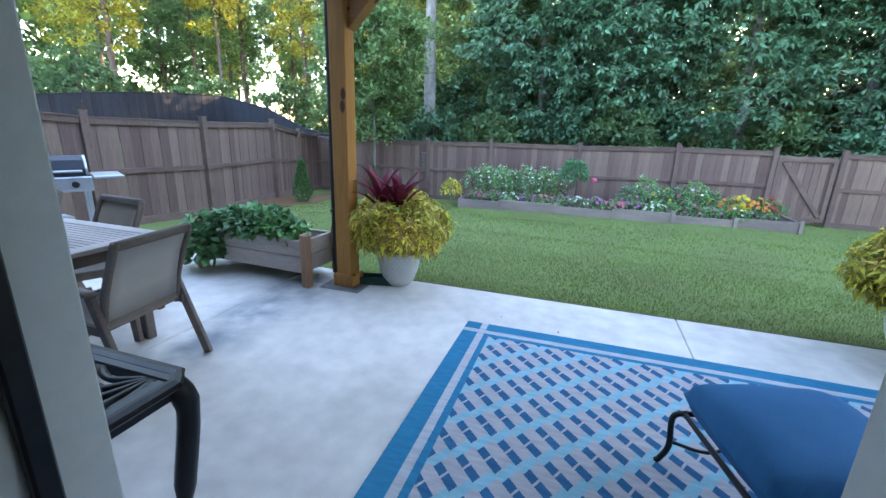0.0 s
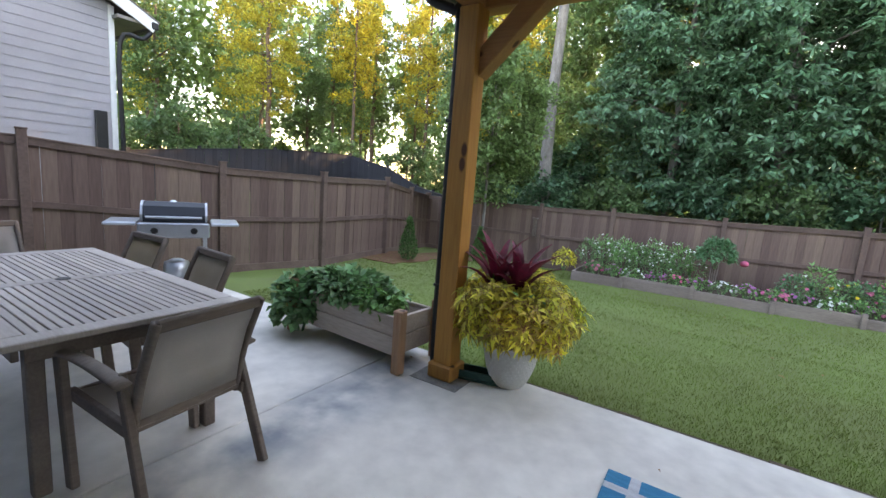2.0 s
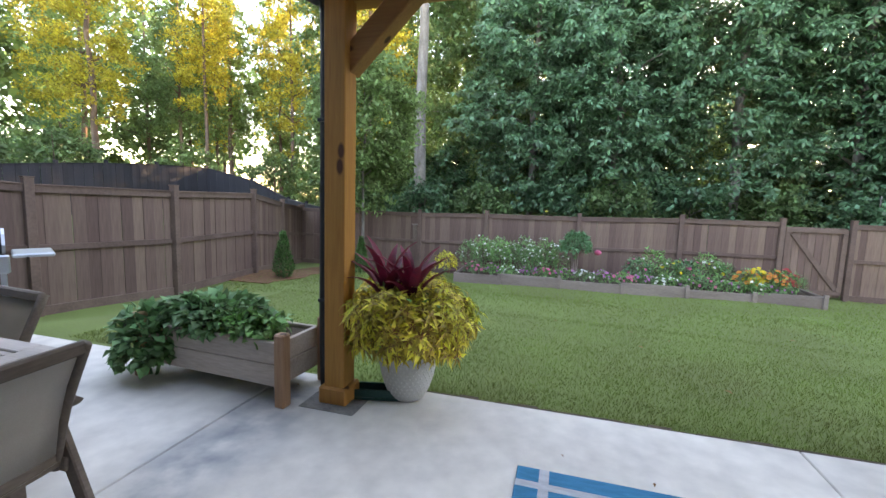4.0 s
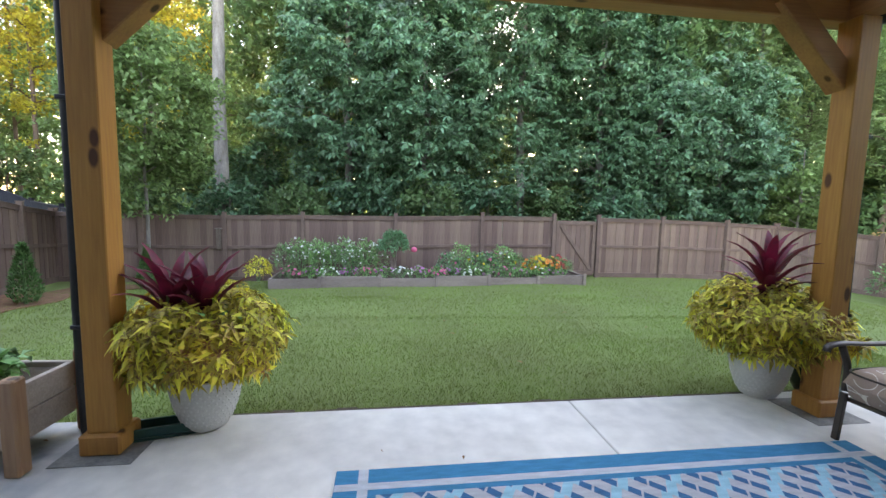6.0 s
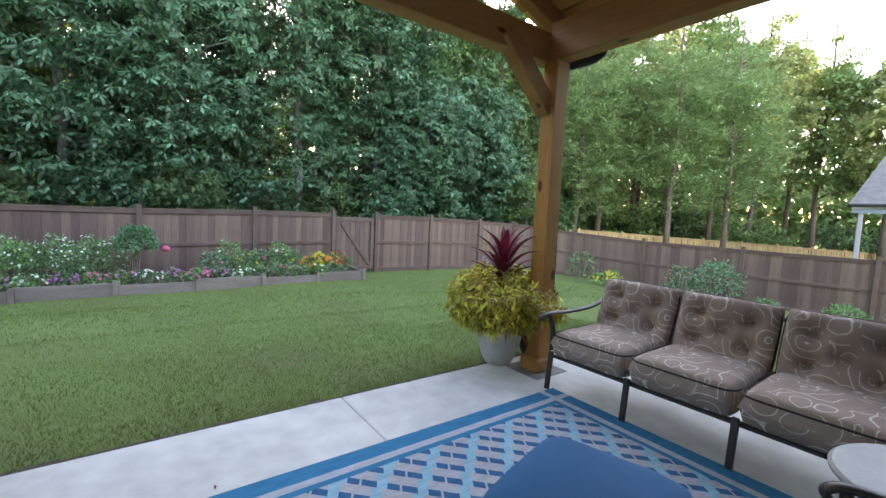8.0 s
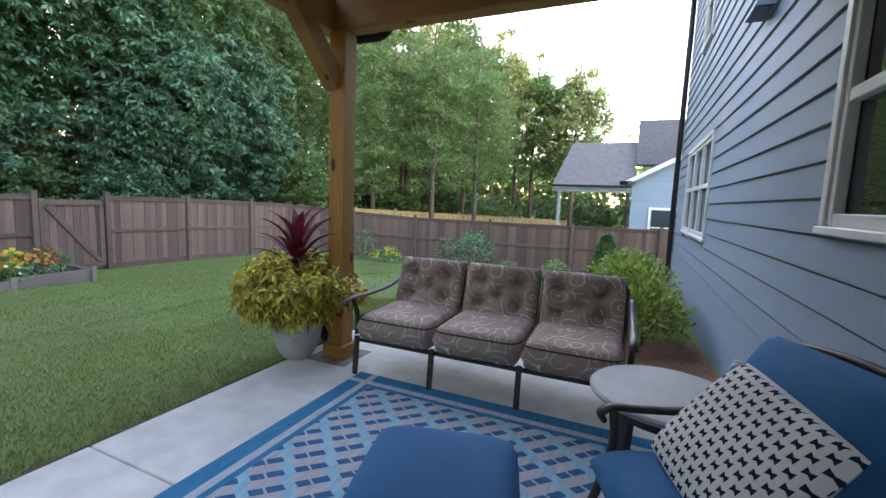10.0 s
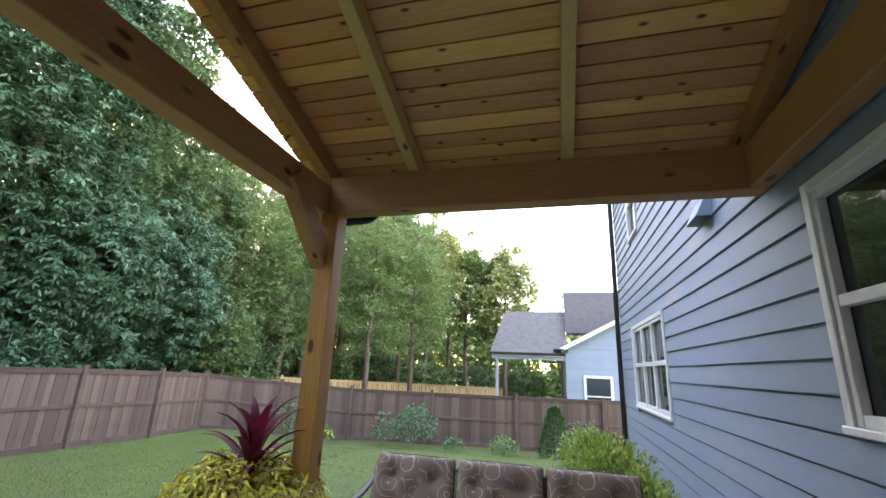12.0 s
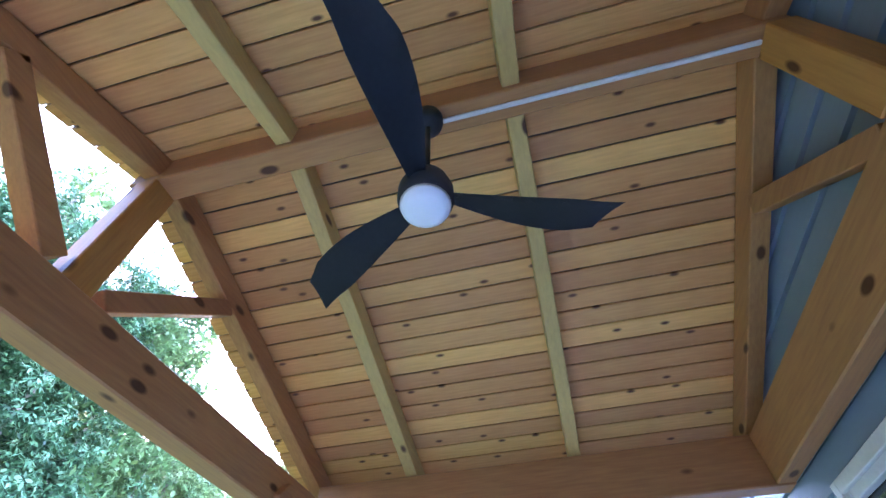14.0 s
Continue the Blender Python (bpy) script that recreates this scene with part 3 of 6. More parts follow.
def rug_material():
    """Woven lattice: blue border bands, and a field of slanted dark dashes, pale bars and aqua bands."""
    m = mat("rug_weave", (0.9, 0.9, 0.9), (0.62, 0.62, 0.62), 0.95, 9, 150, 0.6, stretch=(1, 4, 1), spec=0.15)
    n, l = m.node_tree.nodes, m.node_tree.links
    bsdf = n["Principled BSDF"]
    weave = bsdf.inputs["Base Color"].links[0].from_socket
    x, y, _ = xyz_of(n, l)
    W, H = 3.05, 2.44
    ex = nm(n, l, "MINIMUM", x, nm(n, l, "SUBTRACT", W, x))
    ey = nm(n, l, "MINIMUM", nm(n, l, "MULTIPLY", y, -1.0), nm(n, l, "ADD", y, H))
    e = nm(n, l, "MINIMUM", ex, ey)
    u = nm(n, l, "MULTIPLY", nm(n, l, "SUBTRACT", x, y), 0.7071)
    v = nm(n, l, "MULTIPLY", nm(n, l, "ADD", nm(n, l, "ADD", x, y), 6.0), 0.7071)
    row = nm(n, l, "DIVIDE", v, 0.112)
    fv = nm(n, l, "FRACT", row)
    fu = nm(n, l, "FRACT", nm(n, l, "DIVIDE", nm(n, l, "ADD", u, nm(n, l, "MULTIPLY", fv, 0.03)), 0.205))
    dash = nm(n, l, "MULTIPLY", nm(n, l, "LESS_THAN", fv, 0.40), nm(n, l, "ADD", band(n, l, fu, 0.0, 0.30), band(n, l, fu, 0.36, 0.74)))
    aqua = nm(n, l, "GREATER_THAN", fu, 0.76)
    col = mix_rgb(n, l, aqua, (0.52, 0.50, 0.52), (0.30, 0.58, 0.68))
    col = mix_rgb(n, l, dash, col, (0.035, 0.155, 0.30))
    border = nm(n, l, "ADD", nm(n, l, "LESS_THAN", e, 0.115), band(n, l, e, 0.165, 0.205))
    strip = nm(n, l, "ADD", band(n, l, ex, 0.115, 0.165), band(n, l, ey, 0.115, 0.165))
    col = mix_rgb(n, l, nm(n, l, "MINIMUM", border, 1.0), col, (0.03, 0.24, 0.41))
    col = mix_rgb(n, l, nm(n, l, "MINIMUM", strip, 1.0), col, (0.55, 0.57, 0.60))
    mul = n.new("ShaderNodeMix")
    mul.data_type, mul.blend_type = "RGBA", "MULTIPLY"
    mul.inputs[0].default_value = 1.0
    l.new(col, mul.inputs[6])
    l.new(weave, mul.inputs[7])
    l.new(mul.outputs[2], bsdf.inputs["Base Color"])
    return m


def swirl_fabric():
    """Brown upholstery with pale curling lines."""
    m = mat("swirl_fabric", (0.43, 0.31, 0.25), (0.33, 0.23, 0.185), 0.85, 4, 220, 0.3, spec=0.2, bump_dist=0.002)
    n, l = m.node_tree.nodes, m.node_tree.links
    bsdf = n["Principled BSDF"]
    base = bsdf.inputs["Base Color"].links[0].from_socket
    tc, vo, no = n.new("ShaderNodeTexCoord"), n.new("ShaderNodeTexVoronoi"), n.new("ShaderNodeTexNoise")
    l.new(tc.outputs["Object"], vo.inputs["Vector"])
    l.new(tc.outputs["Object"], no.inputs["Vector"])
    vo.inputs["Scale"].default_value, no.inputs["Scale"].default_value = 6.0, 6.5
    ring = nm(n, l, "FRACT", nm(n, l, "ADD", nm(n, l, "MULTIPLY", vo.outputs["Distance"], 4.0), nm(n, l, "MULTIPLY", no.outputs[0], 1.8)))
    line = nm(n, l, "MULTIPLY", band(n, l, ring, 0.40, 0.52), 0.95)
    gap = nm(n, l, "GREATER_THAN", no.outputs[0], 0.43)
    col = mix_rgb(n, l, nm(n, l, "MULTIPLY", line, gap), base, (0.74, 0.66, 0.56))
    l.new(col, bsdf.inputs["Base Color"])
    return m


def dotted_fabric():
    """White cloth with rows of navy bow-tie marks, in the pillow's own x and z."""
    m = mat("dotted_fabric", (0.78, 0.76, 0.72), (0.66, 0.64, 0.61), 0.9, 6, 200, 0.3, spec=0.2)
    n, l = m.node_tree.nodes, m.node_tree.links
    bsdf = n["Principled BSDF"]
    base = bsdf.inputs["Base Color"].links[0].from_socket
    x, _, z = xyz_of(n, l)
    a = nm(n, l, "DIVIDE", nm(n, l, "ADD", x, 1.0), 0.042)
    b = nm(n, l, "DIVIDE", nm(n, l, "ADD", z, 1.0), 0.034)
    odd = nm(n, l, "MULTIPLY", nm(n, l, "FLOORED_MODULO", nm(n, l, "FLOOR", b), 2.0), 0.5)
    fa = nm(n, l, "ABSOLUTE", nm(n, l, "SUBTRACT", nm(n, l, "FRACT", nm(n, l, "ADD", a, odd)), 0.5))
    fb = nm(n, l, "ABSOLUTE", nm(n, l, "SUBTRACT", nm(n, l, "FRACT", b), 0.5))
    mark = nm(n, l, "MULTIPLY", nm(n, l, "LESS_THAN", fa, 0.27), nm(n, l, "LESS_THAN", fb, nm(n, l, "ADD", nm(n, l, "MULTIPLY", fa, 0.8), 0.13)))
    col = mix_rgb(n, l, mark, base, (0.012, 0.022, 0.05))
    l.new(col, bsdf.inputs["Base Color"])
    return m


tagged(part("rug", box(0.0, -2.44, 0.001, 3.05, 0.0, 0.012, 0.003), rug_material()), "blue and pale woven outdoor rug with a lattice pattern", "rug")

SWIRL, DOTS = swirl_fabric(), dotted_fabric()
PIPING = mat("dark_piping", (0.06, 0.045, 0.038), None, 0.8, 8, 90, 0.1)
BLUE_CLOTH = mat("blue_cushion", (0.03, 0.155, 0.32), (0.022, 0.12, 0.26), 0.8, 3, 160, 0.3, spec=0.25, bump_dist=0.002)
SLING = mat("grey_sling", (0.46, 0.41, 0.36), (0.37, 0.33, 0.29), 0.7, 4, 260, 0.4, bump_dist=0.002)
TEAK = mat("weathered_teak", (0.21, 0.165, 0.135), (0.12, 0.09, 0.075), 0.75, 3, 40, 0.3, stretch=(0.5, 2, 2), rand=0.1)
TEAK_TOP = mat("grey_teak", (0.50, 0.44, 0.40), (0.36, 0.31, 0.275), 0.7, 3, 40, 0.3, stretch=(0.3, 3, 1), rand=0.15)
STONE = mat("stone_top", (0.42, 0.40, 0.37), (0.33, 0.31, 0.285), 0.5, 5, 60, 0.1)
STEEL = mat("brushed_steel", (0.52, 0.54, 0.57), (0.42, 0.44, 0.47), 0.35, 6, 90, 0.05, metal=0.8)
GRILL_BLACK = mat("grill_enamel", (0.02, 0.025, 0.035), (0.014, 0.018, 0.026), 0.5, 6, 60, 0.03)
POT = mat("pale_pot", (0.62, 0.60, 0.56), (0.50, 0.48, 0.44), 0.75, 5, 70, 0.2)
GREEN_PLASTIC = mat("green_plastic", (0.02, 0.075, 0.06), (0.012, 0.05, 0.04), 0.4, 6, 60, 0.05)
PALE_WOOD = mat("pale_greyed_wood", (0.50, 0.41, 0.35), (0.33, 0.265, 0.22), 0.85, 3, 40, 0.4, stretch=(0.3, 2, 2), rand=0.15)
GREY_WOOD = mat("greyed_wood", (0.30, 0.235, 0.205), (0.18, 0.135, 0.118), 0.85, 3, 40, 0.4, stretch=(0.3, 2, 2), rand=0.15)


def cushion(sx, sy, sz, power=6.0, crown=0.0, tufts=(), n=18, depth=0.03):
    """A stuffed cushion: two bulging sheets that meet in a seam, with dimples where it is tufted."""
    bm = bmesh.new()
    grids = []
    for s in (1, -1):
        g = []
        for j in range(n + 1):
            for i in range(n + 1):
                u, v = 2 * i / n - 1, 2 * j / n - 1
                u, v = math.copysign(abs(u) ** 0.75, u), math.copysign(abs(v) ** 0.75, v)
                e = max(0.0, (1 - abs(u) ** power) * (1 - abs(v) ** power)) ** 0.38
                z = s * sz / 2 * e
                if s > 0:
                    z += crown * (1 - u * u) * (1 - v * v)
                    for a, b in tufts:
                        d2 = ((u - a) * sx / 2) ** 2 + ((v - b) * sy / 2) ** 2
                        z -= depth * math.exp(-d2 / 0.0026) + 0.4 * depth * math.exp(-d2 / 0.014)
                    z += 0.004 * noise.noise(Vector((u * 3 + sx * 9, v * 3, sz)))
                k = 1 - 0.025 * (abs(u) ** 3) * (abs(v) ** 3)
                g.append(bm.verts.new((u * sx / 2 * k, v * sy / 2 * k, z)))
        grids.append(g)
    for s, g in zip((1, -1), grids):
        for j in range(n):
            for i in range(n):
                a = j * (n + 1) + i
                q = (g[a], g[a + 1], g[a + n + 2], g[a + n + 1])
                bm.faces.new(q if s > 0 else q[::-1])
    bmesh.ops.remove_doubles(bm, verts=bm.verts, dist=0.0004)
    return bm


def seam(sx, sy, z=0.0, r=0.006):
    pts = []
    c = 0.06
    for k in range(41):
        a = 2 * math.pi * k / 40
        ca, sa = math.cos(a), math.sin(a)
        pts.append((math.copysign(abs(ca) ** 0.28, ca) * sx / 2, math.copysign(abs(sa) ** 0.28, sa) * sy / 2, z))
    return tube(bmesh.new(), pts, r, 6)


def place(ob, m):
    ob.matrix_local = m
    return ob


# ---- sofa ----
def sofa(at):
    """Three-seat metal-framed sofa; local +y is the front, x runs along it."""
    s = thing("patio_sofa", "three-seat sofa with brown swirl-patterned tufted cushions on a bronze frame", "sofa", at)
    tuft = [(-0.5, 0.4), (0.5, 0.4), (0.0, 0.05), (-0.5, -0.4), (0.5, -0.4)]
    for k in (-1, 0, 1):
        x = k * 0.635
        c = place(part("seat_cushion", cushion(0.628, 0.70, 0.20, 12, 0.025), SWIRL, s, smooth=True), pose(x, 0.03, 0.372))
        place(part("piping", seam(0.632, 0.704, 0.075), PIPING, c, smooth=True), Matrix())
        b = place(part("back_cushion", cushion(0.625, 0.47, 0.19, 7, 0.03, tuft, depth=0.08, n=30), SWIRL, s, smooth=True), pose(x, -0.33, 0.625, -72))
        place(part("piping", seam(0.615, 0.46, 0.02), PIPING, b, smooth=True), Matrix())
        for i, (u, v) in enumerate(tuft):
            bm = bmesh.new()
            bmesh.ops.create_uvsphere(bm, u_segments=10, v_segments=6, radius=0.012)
            place(part("button", bm, SWIRL, b, smooth=True), pose(u * 0.31, v * 0.235, 0.012) @ Matrix.Diagonal((1, 1, 0.5, 1)))
    for y in (0.30, -0.28):
        part("seat_rail", box(-0.95, y - 0.02, 0.245, 0.95, y + 0.02, 0.272, 0.006), BRONZE, s)
    part("back_rail", tube(bmesh.new(), [(-0.95, -0.50, 0.74), (0, -0.51, 0.75), (0.95, -0.50, 0.74)], 0.018), BRONZE, s, smooth=True)
    for x in (-0.952, -0.318, 0.318, 0.952):
        part("front_leg", bar(bmesh.new(), (x, 0.335, 0.30), (x, 0.365, 0.0), 0.038, 0.026, 0.004), BRONZE, s)
        part("back_leg", bar(bmesh.new(), (x, -0.30, 0.30), (x, -0.40, 0.0), 0.038, 0.026, 0.004), BRONZE, s)
        part("back_upright", bar(bmesh.new(), (x, -0.30, 0.29), (x, -0.50, 0.74), 0.034, 0.024, 0.004), BRONZE, s)
    for sx in (-1, 1):
        x = sx * 0.985
        arm = part("arm", tube(bmesh.new(), curve_points([(x, -0.46, 0.66), (x, -0.2, 0.60), (x, 0.12, 0.59), (x, 0.34, 0.60), (x, 0.44, 0.585), (x, 0.455, 0.55)], 5), 0.026, 8, 0.55), BRONZE, s, smooth=True)
        part("arm_support", tube(bmesh.new(), curve_points([(x, 0.35, 0.59), (x, 0.29, 0.45), (x * 0.985, 0.31, 0.30)], 5), 0.02), BRONZE, s, smooth=True)
    return s


sofa(pose(3.395, -0.912, 0.0, 0, 0, 91))

# ---- ottoman ----
ott = thing("ottoman", "plain blue cushioned ottoman on curled black iron legs", "ottoman", pose(1.60, -1.30, 0.0, 0, 0, 15))
place(part("cushion", cushion(0.61, 0.57, 0.17, 6, 0.03), BLUE_CLOTH, ott, smooth=True), pose(0, 0, 0.385))
part("frame", tube(bmesh.new(), [(-0.29, -0.25, 0.30), (0.29, -0.25, 0.30), (0.29, 0.25, 0.30), (-0.29, 0.25, 0.30), (-0.29, -0.25, 0.30)], 0.013), BLACK_METAL, ott)
for x, y in ((-1, -1), (1, -1), (1, 1), (-1, 1)):
    part("leg", tube(bmesh.new(), curve_points([(x * 0.28, y * 0.24, 0.31), (x * 0.32, y * 0.275, 0.26), (x * 0.315, y * 0.27, 0.12), (x * 0.335, y * 0.29, 0.03), (x * 0.345, y * 0.30, 0.012)], 5), 0.013), BLACK_METAL, ott, smooth=True)
for y in (-1, 1):
    part("stretcher", tube(bmesh.new(), curve_points([(-0.315, y * 0.27, 0.14), (-0.15, y * 0.26, 0.10), (0.0, y * 0.26, 0.15), (0.15, y * 0.26, 0.10), (0.315, y * 0.27, 0.14)], 5), 0.008, 6), BLACK_METAL, ott, smooth=True)

# ---- armchair with cushions ----
arm = thing("patio_armchair", "metal armchair with deep blue cushions against the house", "armchair", pose(1.905, -2.17, 0.0, 0, 0, 23))
place(part("seat_cushion", cushion(0.60, 0.60, 0.16, 6, 0.03), BLUE_CLOTH, arm, smooth=True), pose(0, 0.03, 0.375))
place(part("back_cushion", cushion(0.60, 0.58, 0.24, 3.2, 0.03), BLUE_CLOTH, arm, smooth=True), pose(0.02, -0.25, 0.64, -68))
for sx in (-1, 1):
    part("arm", tube(bmesh.new(), curve_points([(sx * 0.345, -0.33, 0.66), (sx * 0.35, -0.1, 0.575), (sx * 0.355, 0.10, 0.565), (sx * 0.355, 0.22, 0.57), (sx * 0.355, 0.27, 0.545), (sx * 0.355, 0.255, 0.515)], 5), 0.026, 8, 0.55), BRONZE, arm, smooth=True)
    part("front_leg", tube(bmesh.new(), curve_points([(sx * 0.35, 0.22, 0.56), (sx * 0.335, 0.22, 0.42), (sx * 0.33, 0.28, 0.2), (sx * 0.34, 0.35, 0.0)], 5), 0.018), BRONZE, arm, smooth=True)
    part("back_leg", tube(bmesh.new(), curve_points([(sx * 0.33, -0.38, 0.84), (sx * 0.33, -0.33, 0.5), (sx * 0.33, -0.30, 0.3), (sx * 0.33, -0.36, 0.0)], 5), 0.018), BRONZE, arm, smooth=True)
    part("seat_rail", bar(bmesh.new(), (sx * 0.31, 0.28, 0.285), (sx * 0.31, -0.32, 0.285), 0.03, 0.03, 0.004), BRONZE, arm)
part("back_scroll", tube(bmesh.new(), curve_points([(-0.33, -0.38, 0.84), (-0.2, -0.39, 0.895), (0, -0.395, 0.91), (0.2, -0.39, 0.895), (0.33, -0.38, 0.84)], 5), 0.016), BRONZE, arm, smooth=True)
pil = part("throw_pillow", cushion(0.46, 0.46, 0.16, 2.6, 0.0), DOTS, smooth=True)
tagged(pil, "white throw pillow with rows of navy marks", "pillow")
pil.data.transform(pose(0, 0, 0, -90))
along = Vector((-0.363, -0.157, -0.07)).normalized()
across = Vector((0.113, -0.213, 0.332))
across = (across - along * across.dot(along)).normalized()
pil.matrix_world = Matrix.Translation((1.87, -2.19, 0.635)) @ Matrix((along, across.cross(along), across)).transposed().to_4x4()

# ---- round side table ----
st = thing("side_table", "round stone-topped side table with dark legs", "side table", pose(2.585, -2.05, 0.0) @ Matrix.Diagonal((1.15, 1.15, 1, 1)))
part("tabletop", lathe(bmesh.new(), [(0.24, 0.468), (0.285, 0.47), (0.297, 0.482), (0.298, 0.494), (0.288, 0.503), (0.0001, 0.503)], 40), STONE, st, smooth=False)
part("apron", lathe(bmesh.new(), [(0.21, 0.40), (0.225, 0.405), (0.225, 0.468)], 32), BRONZE, st)
for k in range(4):
    a = math.pi / 4 + k * math.pi / 2
    part("leg", bar(bmesh.new(), (0.19 * math.cos(a), 0.19 * math.sin(a), 0.45), (0.22 * math.cos(a), 0.22 * math.sin(a), 0.0), 0.04, 0.04, 0.005), BRONZE, st)

# ---- dining table and chairs ----
TX0, TX1, TY0, TY1, TZ = -3.86, -1.83, -1.90, -0.95, 0.74
TXM = (TX0 + TX1) / 2
dt = thing("dining_table", "long weathered grey slatted wooden garden table", "dining table")
for x0, x1 in ((TX0, TX0 + 0.10), (TX1 - 0.10, TX1), (TXM - 0.045, TXM + 0.045)):
    part("cross_rail", box(x0, TY0, TZ - 0.03, x1, TY1, TZ, 0.005), TEAK_TOP, dt)
for y0 in (TY0, TY1 - 0.09):
    for x0, x1 in ((TX0 + 0.102, TXM - 0.047), (TXM + 0.047, TX1 - 0.102)):
        part("edge_rail", box(x0, y0, TZ - 0.03, x1, y0 + 0.09, TZ, 0.004), TEAK_TOP, dt)
ns = 20
for x0, x1 in ((TX0 + 0.102, TXM - 0.047), (TXM + 0.047, TX1 - 0.102)):
    for k in range(ns):
        y0 = TY0 + 0.096 + k * (TY1 - TY0 - 0.19) / ns
        part("slat", box(x0, y0, TZ - 0.024, x1, y0 + 0.030, TZ - 0.002, 0.002), TEAK_TOP, dt)
part("umbrella_ring", lathe(bmesh.new(), [(0.028, TZ - 0.02), (0.036, TZ - 0.02), (0.036, TZ + 0.003), (0.028, TZ + 0.003)], 20, (TXM, -1.43)), BLACK_METAL, dt)
for y0 in (TY0 + 0.05, TY1 - 0.075):
    part("apron", box(TX0 + 0.12, y0, TZ - 0.115, TX1 - 0.12, y0 + 0.025, TZ - 0.03, 0.003), TEAK, dt)
for x0 in (TX0 + 0.08, TX1 - 0.105):
    part("end_apron", box(x0, TY0 + 0.08, TZ - 0.115, x0 + 0.025, TY1 - 0.08, TZ - 0.03, 0.003), TEAK, dt)
for x in (TX0 + 0.15, TX1 - 0.15):
    for y in (TY0 + 0.12, TY1 - 0.12):
        bm = bar(bmesh.new(), (x, y, TZ - 0.03), (x, y, 0.0), 0.062, 0.062, 0.006, up=(0, 1, 0))
        part("leg", bm, TEAK, dt)


def dining_chair(at, g="chairs round the garden table"):
    """Wooden armchair with sling seat and back; local +y is the front."""
    c = thing("garden_chair", "weathered wooden garden armchair with grey sling seat and back", "chair", at, g)
    w = 0.255
    for s in (-1, 1):
        x = s * w
        part("back_leg", bar(bmesh.new(), (x, -0.14, 0.62), (x * 1.08, -0.33, 0.0), 0.032, 0.05, 0.005), TEAK, c)
        part("front_leg", bar(bmesh.new(), (x * 1.1, 0.26, 0.62), (x * 1.1, 0.21, 0.0), 0.034, 0.055, 0.005), TEAK, c)
        part("back_upright", tube(bmesh.new(), curve_points([(x * 0.92, -0.17, 0.36), (x * 0.92, -0.235, 0.60), (x * 0.92, -0.345, 0.86)], 4), 0.024, 8, 0.7), TEAK, c, smooth=True)
        part("seat_rail", bar(bmesh.new(), (x * 0.98, -0.22, 0.375), (x * 0.98, 0.25, 0.425), 0.028, 0.055, 0.004), TEAK, c)
        part("arm", tube(bmesh.new(), curve_points([(x * 1.12, -0.22, 0.60), (x * 1.14, 0.0, 0.635), (x * 1.15, 0.20, 0.64), (x * 1.13, 0.31, 0.62)], 4), 0.034, 8, 0.42), TEAK, c, smooth=True)
    part("top_rail", bar(bmesh.new(), (-0.235, -0.34, 0.845), (0.235, -0.34, 0.845), 0.03, 0.05, 0.008), TEAK, c)
    part("lower_rail", bar(bmesh.new(), (-0.235, -0.185, 0.40), (0.235, -0.185, 0.40), 0.026, 0.06, 0.004), TEAK, c)
    part("front_rail", bar(bmesh.new(), (-0.25, 0.245, 0.41), (0.25, 0.245, 0.41), 0.028, 0.05, 0.004), TEAK, c)
    for name, pts, hw in (("back_sling", [(-0.200, 0.425), (-0.228, 0.56), (-0.275, 0.70), (-0.33, 0.82)], 0.225), ("seat_sling", [(-0.20, 0.395), (-0.05, 0.392), (0.10, 0.408), (0.245, 0.438)], 0.24)):
        bm = bmesh.new()
        rows = [[bm.verts.new((-hw + 2 * hw * i / 6, y, z - (0.012 * (1 - (i / 3 - 1) ** 2) if name == "seat_sling" else 0))) for i in range(7)] for y, z in pts]
        for a, b in zip(rows, rows[1:]):
            for i in range(6):
                bm.faces.new((a[i], a[i + 1], b[i + 1], b[i]))
        geo = bmesh.ops.solidify(bm, geom=bm.faces[:], thickness=0.006)
        part(name, bm, SLING, c, smooth=True)
    return c


first = dining_chair(pose(-1.755, -1.385, 0.0, 0, 0, 97))
copy_thing(first, pose(-2.64, -1.0, 0.0, 0, 0, 176))
copy_thing(first, pose(-3.54, -1.01, 0.0, 0, 0, 184))
copy_thing(first, pose(-4.40, -1.42, 0.0, 0, 0, -88))

# ---- cast metal table by the door ----
bt = thing("cast_metal_table", "black cast-metal patio table with an openwork scrolled top", "table", pose(-0.72, -2.40, 0.0))
HX, HY, HZ = 0.48, 0.205, 0.77
part("rim", tube(bmesh.new(), [(-HX + 0.03, -HY, HZ), (HX - 0.04, -HY, HZ), (HX, -HY + 0.04, HZ), (HX, HY - 0.04, HZ), (HX - 0.04, HY, HZ), (-HX + 0.04, HY, HZ), (-HX, HY - 0.04, HZ), (-HX, -HY + 0.04, HZ), (-HX + 0.03, -HY, HZ)], 0.026, 8, 0.5), BLACK_METAL, bt)
def leaf_stroke(pts, w):
    """A flat cast leaf that swells in the middle and curls at its tip."""
    q = curve_points(pts, 4)
    return tube(bmesh.new(), q, [w * (0.45 + 0.75 * math.sin(math.pi * (k / (len(q) - 1)) ** 0.8)) for k in range(len(q))], 5, 0.7)


